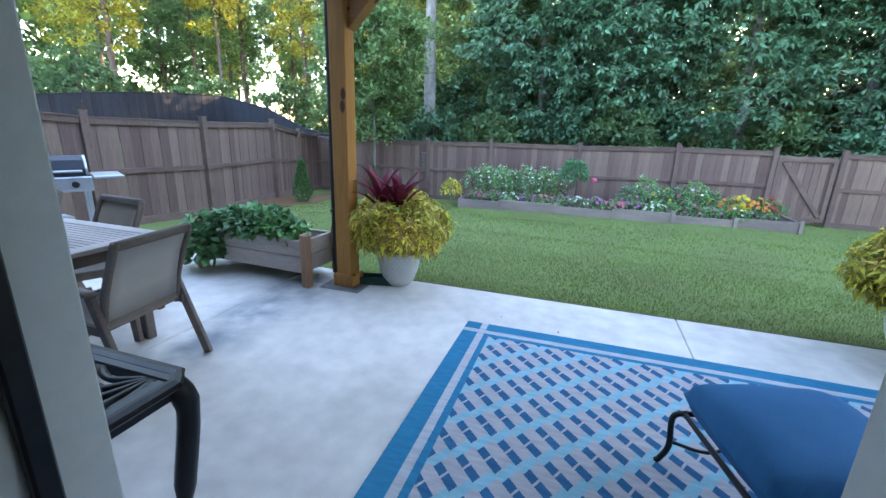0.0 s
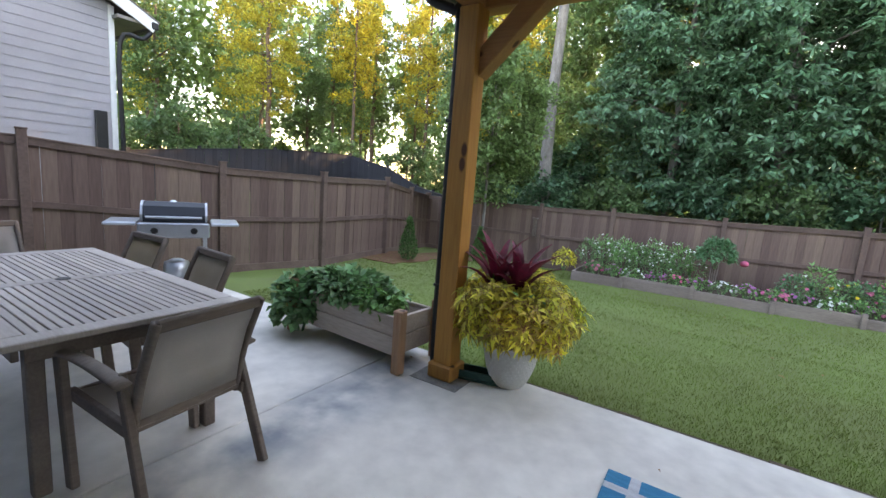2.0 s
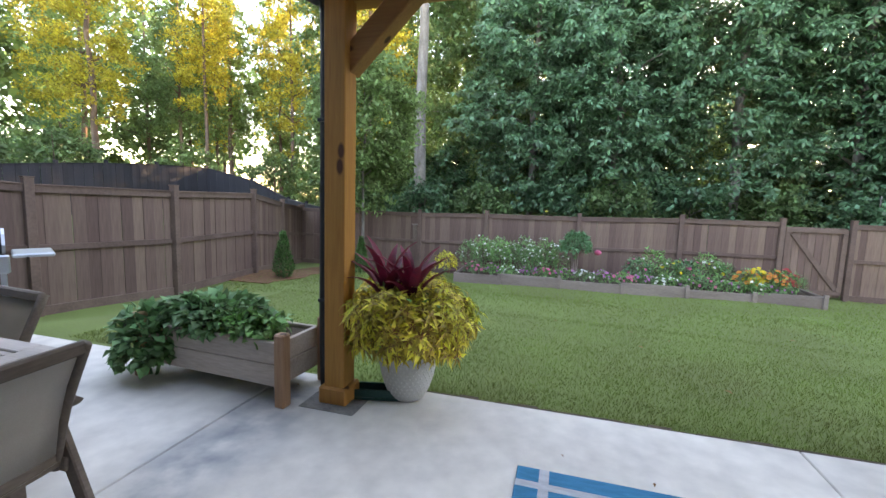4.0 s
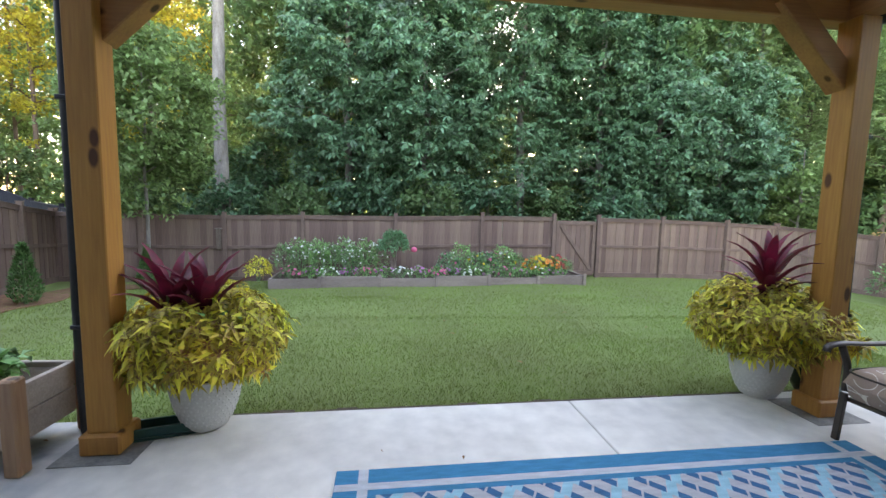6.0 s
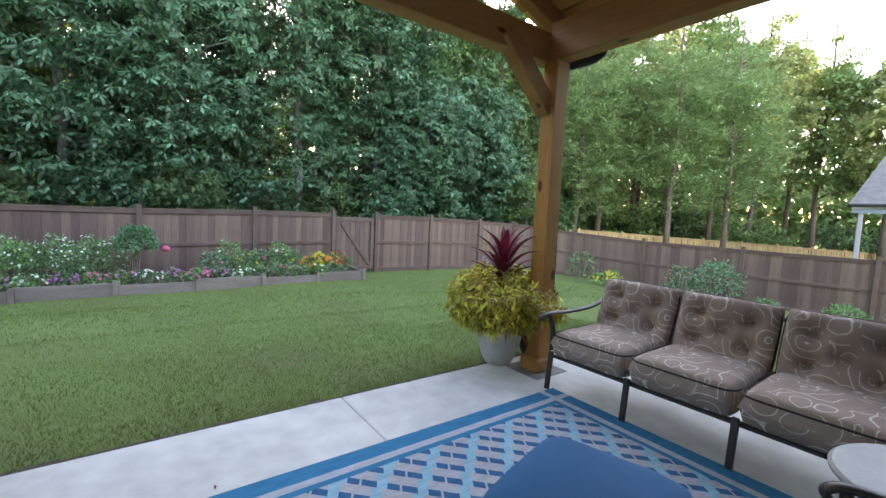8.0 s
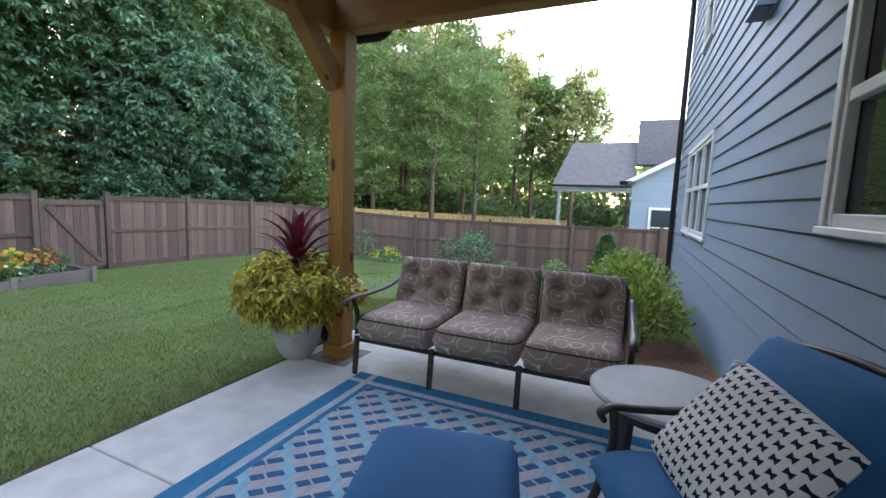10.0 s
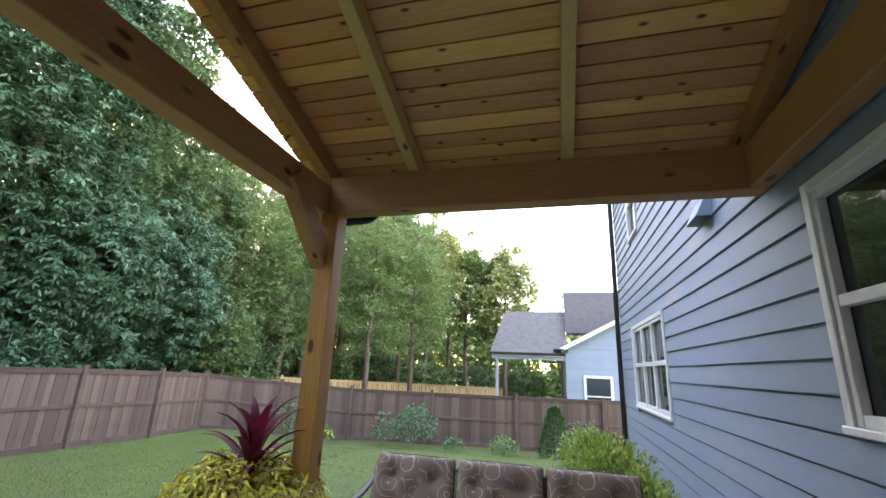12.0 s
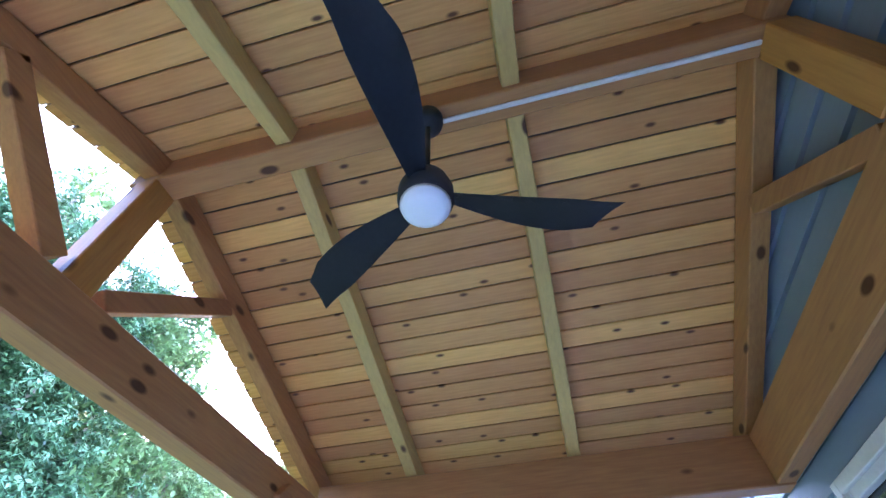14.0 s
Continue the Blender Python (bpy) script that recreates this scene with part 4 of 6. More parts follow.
for x0, y0, x1, y1 in ((-HX + 0.02, HY - 0.045, HX - 0.02, HY - 0.008), (-HX + 0.02, -HY + 0.008, HX - 0.02, -HY + 0.045), (HX - 0.05, -HY + 0.046, HX - 0.008, HY - 0.046), (-HX + 0.008, -HY + 0.046, -HX + 0.05, HY - 0.046)):
    part("rim_band", box(x0, y0, HZ - 0.008, x1, y1, HZ + 0.008, 0.004), BLACK_METAL, bt)
for i in range(5):
    for s in (-1, 1):
        cx = -0.40 + i * 0.20
        for k in range(7):
            a = (k - 3) * 0.42
            L = 0.175 - 0.016 * abs(k - 3)
            dx, dy = math.sin(a), math.cos(a)
            hook = 0.028 if k > 3 else (-0.028 if k < 3 else 0.0)
            xs = [max(-HX + 0.05, min(HX - 0.05, v)) for v in (cx + 0.012 * (k - 3) / 3, cx + dx * L * 0.45, cx + dx * L * 0.72 + hook * 0.4, cx + dx * L * 0.72 + hook)]
            ys = (s * 0.162, s * (0.155 - dy * L * 0.5), s * (0.155 - dy * L * 0.86), s * (0.165 - dy * L * 0.94))
            part("cast_leaf", leaf_stroke([(u, v, HZ) for u, v in zip(xs, ys)], 0.0105), BLACK_METAL, bt, smooth=True)
for i in range(4):
    cx = -0.30 + i * 0.20
    for s in (-1, 1):
        pts = [(cx + 0.036 * (1 - k / 22) * math.cos(k * 0.42), s * 0.062 + 0.036 * (1 - k / 22) * math.sin(k * 0.42), HZ) for k in range(18)]
        part("scroll", tube(bmesh.new(), pts, 0.0085, 5, 0.8), BLACK_METAL, bt, smooth=True)
for x, y in ((1, 1), (1, -1), (-1, 1), (-1, -1)):
    part("leg", tube(bmesh.new(), curve_points([(x * (HX - 0.03), y * (HY - 0.03), HZ - 0.005), (x * (HX - 0.005), y * (HY - 0.01), HZ - 0.10), (x * (HX - 0.05), y * (HY - 0.03), 0.35), (x * (HX - 0.055), y * (HY - 0.03), 0.12), (x * (HX - 0.03), y * (HY - 0.01), 0.0)], 5), [0.035] * 5 + [0.03] * 5 + [0.02] * 11, 8), BLACK_METAL, bt, smooth=True)
part("skirt", box(-HX + 0.03, HY - 0.02, HZ - 0.05, HX - 0.03, HY - 0.008, HZ - 0.008, 0.003), BLACK_METAL, bt)
part("skirt", box(HX - 0.02, -HY + 0.03, HZ - 0.05, HX - 0.008, HY - 0.03, HZ - 0.008, 0.003), BLACK_METAL, bt)

# ---- gas grill ----
gr = thing("gas_grill", "stainless gas grill with a dark lid and side shelves", "grill", pose(-4.70, 0.07, 0.0, 0, 0, -118) @ Matrix.Scale(0.93, 4))
bm = bmesh.new()
prof = [(-0.25, 0.91), (-0.25, 0.985), (-0.20, 1.08), (-0.10, 1.125), (0.08, 1.115), (0.19, 1.04), (0.26, 0.925)]
for x0, x1 in ((-0.30, 0.30),):
    a = [bm.verts.new((x0, -y, z)) for y, z in prof]
    b = [bm.verts.new((x1, -y, z)) for y, z in prof]
    for k in range(len(prof) - 1):
        bm.faces.new((a[k], a[k + 1], b[k + 1], b[k]))
    bm.faces.new(a)
    bm.faces.new(b[::-1])
    bm.faces.new((a[0], b[0], b[-1], a[-1]))
lid = part("lid", bm, GRILL_BLACK, gr)
for x in (-0.325, 0.303):
    bm = bmesh.new()
    a = [bm.verts.new((x, -y * 1.03, z + 0.004)) for y, z in prof]
    b = [bm.verts.new((x + 0.022, -y * 1.03, z + 0.004)) for y, z in prof]
    for k in range(len(prof)):
        bm.faces.new((a[k], a[(k + 1) % 7], b[(k + 1) % 7], b[k]))
    bm.faces.new(a)
    bm.faces.new(b[::-1])
    part("end_cap", bm, STEEL, lid)
part("handle", tube(bmesh.new(), [(-0.27, 0.31, 0.965), (0.27, 0.31, 0.965)], 0.014), STEEL, lid)
part("gauge", lathe(bmesh.new(), [(0.03, 0), (0.035, 0.012), (0.03, 0.016)], 16), STEEL, lid).matrix_local = pose(0.02, 0.06, 1.118, -18)
part("badge", box(-0.22, -0.004, -0.014, -0.10, 0.004, 0.014), WHITE, lid).matrix_local = pose(0, -0.152 + 0.31, 1.06, -42)
part("firebox", box(-0.32, -0.24, 0.75, 0.32, 0.24, 0.905, 0.01), GRILL_BLACK, gr)
pan = part("control_panel", box(-0.35, 0.24, 0.73, 0.35, 0.30, 0.90, 0.015), STEEL, gr)
for x in (-0.19, 0.19):
    k = part("knob", lathe(bmesh.new(), [(0.034, 0), (0.036, 0.02), (0.028, 0.035)], 16), BLACK_METAL, pan)
    k.matrix_local = pose(x, 0.30, 0.815, -90)
for s in (-1, 1):
    part("side_shelf", box(min(s * 0.36, s * 0.66), -0.24, 0.865, max(s * 0.36, s * 0.66), 0.26, 0.90, 0.012), STEEL, gr)
    for y in (-0.2, 0.2):
        part("leg", box(s * 0.30 - 0.022, y - 0.022, 0.0, s * 0.30 + 0.022, y + 0.022, 0.75, 0.006), STEEL, gr)
part("bottom_shelf", box(-0.30, -0.2, 0.14, 0.30, 0.2, 0.165, 0.006), BLACK_METAL, gr)
bm = lathe(bmesh.new(), [(0.06, 0.165), (0.13, 0.20), (0.14, 0.30), (0.13, 0.40), (0.05, 0.44)], 20)
part("gas_bottle", bm, STEEL, gr, smooth=True)

# ---- house details ----
GLASS = plain("window_glass", (0.02, 0.028, 0.028), 0.03, spec=1.0)
ROOM = plain("dark_interior", (0.05, 0.05, 0.05), 0.9)


def house_window(name, x0, x1, z0, z1, cols, rail_z, lites=False):
    """White double-hung units side by side in one casing; returns the window."""
    w = thing(name, "white double-hung house window with dark reflecting glass", "window", kind="structure")
    y = WALL_Y
    for a, b, c, d in ((x0 - 0.06, x0, z0 - 0.03, z1 + 0.06), (x1, x1 + 0.06, z0 - 0.03, z1 + 0.06)):
        part("window_frame", box(a, y - 0.02, c, b, y + 0.018, d, 0.004), WHITE, w)
    part("window_head", box(x0, y - 0.02, z1, x1, y + 0.018, z1 + 0.06, 0.004), WHITE, w)
    part("window_sill", box(x0 - 0.08, y - 0.04, z0 - 0.04, x1 + 0.08, y + 0.03, z0, 0.006), WHITE, w)
    cw = (x1 - x0) / cols
    for k in range(cols):
        a, b = x0 + k * cw, x0 + (k + 1) * cw
        part("pane", box(a + 0.004, y - 0.055, z0 + 0.004, b - 0.004, y - 0.045, z1 - 0.004), GLASS, w)
        for u, v in ((a, a + 0.045), (b - 0.045, b)):
            part("stile", box(u + 0.001, y - 0.043, z0 + 0.001, v - 0.001, y + 0.004, z1 - 0.001, 0.004), WHITE, w)
        for u, v in ((z0, z0 + 0.06), (rail_z - 0.03, rail_z + 0.03), (z1 - 0.05, z1)):
            part("sash_rail", box(a + 0.047, y - 0.041, u + 0.001, b - 0.047, y + 0.002, v - 0.001, 0.004), WHITE, w)
    return w


house_window("window_1", *WIN1, 3, 1.68)
house_window("window_2", *WIN2, 1, 1.89)
house_window("window_3", *WIN3, 1, 4.5)
# door frame with its dark weather strip
dj = thing("door_1", "white painted door frame of the open back door", "door", kind="structure")
for a, b in ((0.12, 0.18), (0.925, 0.985)):
    part("door_jamb", box(a, WALL_Y - 0.25, 0.0, b, WALL_Y + 0.02, 2.06, 0.004), WHITE, dj)
part("door_head", box(0.12, WALL_Y - 0.25, 2.061, 0.985, WALL_Y + 0.02, 2.10, 0.004), WHITE, dj)
for a, b in ((0.02, 0.118), (0.987, 1.085)):
    part("casing", box(a, WALL_Y - 0.01, 0.0, b, WALL_Y + 0.028, 2.12, 0.005), WHITE, dj)
part("weather_strip", box(0.182, WALL_Y - 0.074, 0.0, 0.197, WALL_Y - 0.048, 2.05, 0.003), GUTTER, dj, "black rubber strip")
part("threshold", box(0.18, WALL_Y - 0.25, -0.02, 0.925, WALL_Y + 0.03, 0.018, 0.006), BRONZE, dj)
# a plain room behind the door closes the house
PLASTER = mat("room_paint", (0.55, 0.53, 0.50), (0.48, 0.46, 0.44), 0.8, 2, 30, 0.05)
room = thing("back_room", "plain painted room behind the open door", "room", kind="structure")
for c in ((-2.0, -6.0, -0.12, 3.0, WALL_Y - 0.23, -0.02), (-2.0, -6.0, 2.5, 3.0, WALL_Y - 0.23, 2.6), (-2.1, -6.0, -0.1, -2.0, WALL_Y - 0.23, 2.6), (3.0, -6.0, -0.1, 3.1, WALL_Y - 0.23, 2.6), (-2.1, -6.1, -0.1, 3.1, -6.0, 2.6)):
    part("room_wall", box(*c), PLASTER, room)
part("house_end", box(HX1 - 0.2, -9.0, -1.0, HX1, WALL_Y - 0.23, HTOP), SIDING, house)
part("house_end", box(HX0, -9.0, -1.0, HX0 + 0.2, WALL_Y - 0.23, HTOP), SIDING, house)
tagged(part("house_roof", bar(bmesh.new(), (1.4, -2.3, HTOP + 0.06), (1.4, -9.0, HTOP + 2.6), 18.2, 0.2), SHINGLE), "grey shingled main roof of the house", "roof", kind="structure")

vent = thing("vent_hood", "small white box vent hood on the siding", "vent", pose(4.42, WALL_Y, 2.86))
bm = bmesh.new()
vs = [bm.verts.new(p) for p in ((-0.16, 0.0, 0), (0.16, 0.0, 0), (0.16, 0.13, 0), (-0.16, 0.13, 0), (-0.16, 0.0, 0.17), (0.16, 0.0, 0.17), (0.16, 0.05, 0.17), (-0.16, 0.05, 0.17))]
for q in ((0, 3, 2, 1), (4, 5, 6, 7), (0, 1, 5, 4), (1, 2, 6, 5), (2, 3, 7, 6), (3, 0, 4, 7)):
    bm.faces.new([vs[i] for i in q])
part("hood", bm, SIDING, vent)
part("flap", box(-0.15, 0.012, -0.008, 0.15, 0.118, -0.001, 0.002), GUTTER, vent)


def downspout(name, label, pts, straps, r=0.036):
    d = thing(name, label, "downspout")
    part("pipe", tube(bmesh.new(), curve_points(pts, 4), r, 8), GUTTER, d, smooth=True)
    for p in straps:
        part("strap", box(p[0] - 0.045, p[1] - 0.045, p[2] - 0.012, p[0] + 0.045, p[1] + 0.045, p[2] + 0.012, 0.003), GUTTER, d)
    return d


downspout("downspout", "black downspout at the far corner of the house", [(10.17, -2.36, 5.62), (10.17, -2.40, 5.54), (10.17, -2.57, 5.43), (10.17, -2.60, 5.25), (10.17, -2.60, 3.0), (10.17, -2.60, 0.3), (10.17, -2.60, -0.45)], [(10.17, -2.605, 4.2), (10.17, -2.605, 1.5)], 0.05)
downspout("downspout", "black downspout strapped to the timber post", [(BX0 - 0.34, PY - 0.13, 2.83), (BX0 - 0.34, PY - 0.12, 2.77), (BX0 - 0.30, PY - 0.07, 2.71), (BX0 - 0.16, PY - 0.01, 2.65), (BX0 - 0.112, PY, 2.57), (BX0 - 0.112, PY, 1.5), (BX0 - 0.112, PY, 0.12), (BX0 - 0.10, PY + 0.12, 0.05), (BX0 - 0.02, PY + 0.16, 0.045)], [(BX0 - 0.10, PY, 1.9), (BX0 - 0.10, PY, 0.7)])
downspout("downspout", "black downspout strapped to the timber post", [(BX1 + 0.34, PY - 0.21, 2.83), (BX1 + 0.34, PY - 0.20, 2.77), (BX1 + 0.30, PY - 0.13, 2.71), (BX1 + 0.16, PY - 0.03, 2.65), (BX1 + 0.112, PY, 2.57), (BX1 + 0.112, PY, 1.5), (BX1 + 0.112, PY, 0.12), (BX1 + 0.11, PY + 0.12, 0.05), (BX1 + 0.12, PY + 0.2, 0.045)], [(BX1 + 0.10, PY, 1.9), (BX1 + 0.10, PY, 0.7)])
for s, x in ((-1, BX0), (1, BX1)):
    g = part("roof_gutter", box(min(x + s * 0.29, x + s * 0.41), WALL_Y + 0.05, 2.80, max(x + s * 0.29, x + s * 0.41), 0.76, 2.915, 0.015), GUTTER)
    tagged(g, "black eaves gutter along the patio roof", "gutter", kind="structure")
# green drain shoes at the foot of the posts
for x, y, a in ((-1.04, 0.50, 14), (3.54, 0.58, 20)):
    d = thing("drain_extension", "dark green plastic drain shoe on the concrete edge", "drain", pose(x, y, 0.0, 0, 0, a))
    part("channel", box(-0.17, -0.075, 0.003, 0.17, 0.075, 0.02, 0.004), GREEN_PLASTIC, d)
    for yy in (-0.07, 0.06):
        part("channel_side", box(-0.17, yy, 0.02, 0.17, yy + 0.012, 0.075, 0.004), GREEN_PLASTIC, d)
faucet = thing("hose_tap", "small grey hose tap low on the siding", "tap", pose(3.85, WALL_Y, 0.26))
part("pipe", tube(bmesh.new(), curve_points([(0, 0.0, 0.03), (0, 0.07, 0.035), (0, 0.10, 0.0), (0, 0.10, -0.05)], 4), 0.014), STEEL, faucet, smooth=True)
part("handle", lathe(bmesh.new(), [(0.026, 0.06), (0.03, 0.066), (0.026, 0.072)], 12, (0, 0.06)), STEEL, faucet)

# ---- ceiling fan and conduit ----
fan = thing("ceiling_fan", "three-bladed dark ceiling fan with a white lamp glass", "ceiling fan", pose(0.975, -1.035, -0.085))
FAN = mat("fan_black", (0.03, 0.034, 0.042), (0.02, 0.023, 0.03), 0.5, 5, 60, 0.05)
part("canopy", lathe(bmesh.new(), [(0.03, 3.60), (0.062, 3.625), (0.07, 3.66), (0.07, 3.702)], 24), FAN, fan, smooth=True)
part("rod", lathe(bmesh.new(), [(0.013, 3.12), (0.013, 3.62)], 12), FAN, fan, smooth=True)
part("motor", lathe(bmesh.new(), [(0.085, 2.965), (0.1, 2.995), (0.1, 3.055), (0.085, 3.105), (0.05, 3.14), (0.02, 3.145)], 28), FAN, fan, smooth=True)
LAMP_GLASS = plain("opal_glass", (0.85, 0.87, 0.9), 0.35)
part("lamp_glass", lathe(bmesh.new(), [(0.0005, 2.93), (0.06, 2.935), (0.085, 2.95), (0.09, 2.965)], 28), LAMP_GLASS, fan, "round white opal glass", smooth=True)
for ang in (57, -71, 176):
    bm = bmesh.new()
    rows = []
    for k in range(15):
        t = k / 14
        r = 0.085 + 0.62 * t
        w = 0.032 + 0.052 * math.sin(min(1, t * 1.15) * math.pi * 0.66) * (1 - 0.25 * max(0, (t - 0.7) / 0.3))
        cut = 0.075 * max(0, (t - 0.72) / 0.28)
        off = 0.035 * math.sin(t * 2.6)
        tw = radians(20 - 12 * t)
        rows.append([bm.verts.new((r - cut * (u + 1) / 2, off + u * w * math.cos(tw), 3.025 + u * w * math.sin(tw) - 0.02 * t + 0.008 * (1 - u * u))) for u in (-1, -0.5, 0, 0.5, 1)])
    for a, b in zip(rows, rows[1:]):
        for i in range(4):
            bm.faces.new((a[i], a[i + 1], b[i + 1], b[i]))
    bmesh.ops.solidify(bm, geom=bm.faces[:], thickness=0.009)
    place(part("blade", bm, FAN, fan, smooth=True), pose(0, 0, 0, 0, 0, ang))
tagged(part("conduit", box(0.985, WALL_Y + 0.15, RIDGE_B - 0.018, 1.007, -1.10, RIDGE_B - 0.001, 0.004), WHITE), "thin white cable conduit along the ridge beam", "conduit")

# ---- raised planter with vines ----
pl = thing("raised_planter", "greyed wooden trough planter with stout corner posts", "planter", pose(-2.22, 0.42, 0.0, 0, 0, -3))
for s in (-1, 1):
    for k in range(2):
        part("board", box(-0.60, s * 0.215 - 0.015, 0.12 + k * 0.155, 0.60, s * 0.215 + 0.015, 0.27 + k * 0.155, 0.005), PALE_WOOD, pl)
        part("end_board", box(s * 0.60 - 0.015, -0.20, 0.12 + k * 0.155, s * 0.60 + 0.015, 0.20, 0.27 + k * 0.155, 0.005), PALE_WOOD, pl)
    for sy in (-1, 1):
        part("corner_post", box(s * 0.655 - 0.04, sy * 0.235 - 0.04, 0.0, s * 0.655 + 0.04, sy * 0.235 + 0.04, 0.50, 0.01), knotty("planter_post", (0.46, 0.27, 0.16), (0.32, 0.17, 0.10), (0.1, 0.05, 0.03), 2) if (s, sy) == (-1, -1) else bpy.data.materials["planter_post"], pl)
part("soil", box(-0.58, -0.195, 0.13, 0.58, 0.195, 0.395), SOIL, pl)
# mortar patch round each post foot
for x in (BX0, BX1):
    tagged(part("mortar_patch", box(x - 0.2, PY - 0.19, 0.0005, x + 0.2, PY + 0.2, 0.004), mat("mortar", (0.30, 0.29, 0.27), (0.16, 0.155, 0.145), 0.9, 9, 60, 0.4)), "rough grey mortar patch round the post foot", "mortar", kind="structure")
# wind chime on the fence
wc = thing("wind_chime", "slim wooden wind chime hanging on the fence", "wind chime", pose(-4.1, 9.66, -0.02))
part("bracket", box(-0.08, -0.06, 0.70, 0.08, 0.06, 0.73, 0.004), GREY_WOOD, wc)
for k in range(4):
    part("chime_tube", tube(bmesh.new(), [(-0.05 + 0.033 * k, 0, 0.70), (-0.05 + 0.033 * k, 0, 0.18 - 0.04 * (k % 2))], 0.010, 6), TEAK, wc)
# timber boxes of the flower bed
BED = (-2.46, -1.28, 0.13, 1.51, 2.83, 4.11, 5.36)
for k, (a, b) in enumerate(zip(BED, BED[1:])):
    zb = -0.62 + 0.05 * (k % 2)
    bd = thing("flower_bed", "low greyed timber bed full of garden soil", "flower bed", group="timber beds along the back fence")
    y0 = 8.0 + 0.03 * k
    part("front_board", box(a + 0.01, y0, zb - 0.15, b - 0.01, y0 + 0.04, zb + 0.26, 0.006), GREY_WOOD, bd)
    for x in (a + 0.01, b - 0.05):
        part("side_board", box(x, y0 + 0.042, zb - 0.15, x + 0.04, 9.6, zb + 0.26, 0.006), GREY_WOOD, bd)
    part("corner_stake", box(b - 0.06, y0 - 0.05, zb - 0.15, b + 0.02, y0 - 0.002, zb + 0.31, 0.006), GREY_WOOD, bd)
    part("soil", box(a + 0.052, y0 + 0.045, zb - 0.1, b - 0.052, 9.6, zb + 0.20), SOIL, bd)

# ---- plants on the patio and in the beds ----
def leaf_mat(name, a, b, isl=0.4, trans=0.25, rough=0.5):
    return mat(name, a, b, rough, 3, 25, 0, island=isl, trans=trans)


COLEUS = leaf_mat("coleus_leaf", (0.84, 0.62, 0.085), (0.46, 0.47, 0.06), 0.55, 0.3)
COLEUS_RED = leaf_mat("coleus_red_leaf", (0.42, 0.17, 0.06), (0.30, 0.30, 0.05), 0.45)
GREEN_BED = leaf_mat("bed_leaf", (0.21, 0.42, 0.13), (0.13, 0.30, 0.09))
GREEN_PALE = leaf_mat("pale_leaf", (0.18, 0.33, 0.13), (0.11, 0.23, 0.085))
LIME = leaf_mat("lime_leaf", (0.36, 0.44, 0.085), (0.22, 0.32, 0.06))
VINE = leaf_mat("vine_leaf", (0.18, 0.34, 0.14), (0.10, 0.22, 0.09))
ROSE_LEAF = leaf_mat("rose_leaf", (0.14, 0.32, 0.15), (0.09, 0.22, 0.10))
CONIFER = leaf_mat("conifer_leaf", (0.10, 0.22, 0.065), (0.06, 0.145, 0.045))
CORDY = leaf_mat("cordyline_leaf", (0.27, 0.016, 0.035), (0.09, 0.008, 0.018), 0.5, 0.25, 0.55)
PETALS = {k: leaf_mat("petal_" + k, c, tuple(v * 0.75 for v in c), 0.2, 0.3) for k, c in
          (("white", (0.8, 0.8, 0.74)), ("pink", (0.75, 0.16, 0.30)), ("purple", (0.55, 0.18, 0.42)), ("orange", (0.75, 0.26, 0.04)), ("yellow", (0.80, 0.58, 0.03)), ("red", (0.45, 0.06, 0.05)))}


def dome_points(n, rx, ry, rz, rng, low=-0.5, thick=0.35):
    u = rng.normal(size=(n * 3, 3))
    u /= np.linalg.norm(u, axis=1)[:, None]
    u = u[u[:, 2] > low][:n]
    lump = np.array([0.86 + 0.3 * noise.noise(Vector(p * 2.3) + Vector((rx * 9, ry * 5, rz))) for p in u])
    r = (1 - thick * rng.uniform(0, 1, len(u)) ** 1.4) * lump
    return u * r[:, None] * np.array([rx, ry, rz]), u


def radial_leaves(p, u, size, rng, aspect, lift=0.1, droop=0.35, spread=0.5):
    """Leaves that point outwards from a plant's heart, with drooping tips, each of two folded halves."""
    n = len(p)
    d = u + rng.normal(0, spread, (n, 3))
    d[:, 2] += lift - droop * rng.uniform(0, 1, n)
    d /= np.linalg.norm(d, axis=1)[:, None]
    side = np.cross(d, np.array([0, 0, 1.0]) + rng.normal(0, 0.3, (n, 3)))
    side /= np.linalg.norm(side, axis=1)[:, None] + 1e-9
    up = np.cross(side, d)
    s = (size * rng.uniform(0.6, 1.25, n))[:, None]
    w = s * aspect * 0.5
    a, tip = p, p + d * s - up * s * 0.12
    mid = p + d * s * 0.45 + up * s * 0.05
    v = np.stack([a, mid + side * w + up * w * 0.35, tip, mid - side * w + up * w * 0.35, mid], 1).reshape(-1, 3)
    i = np.arange(n)[:, None] * 5
    f = np.concatenate([i + np.array([[0, 4, 2, 1]]), i + np.array([[0, 3, 2, 4]])], 0)
    return v, f


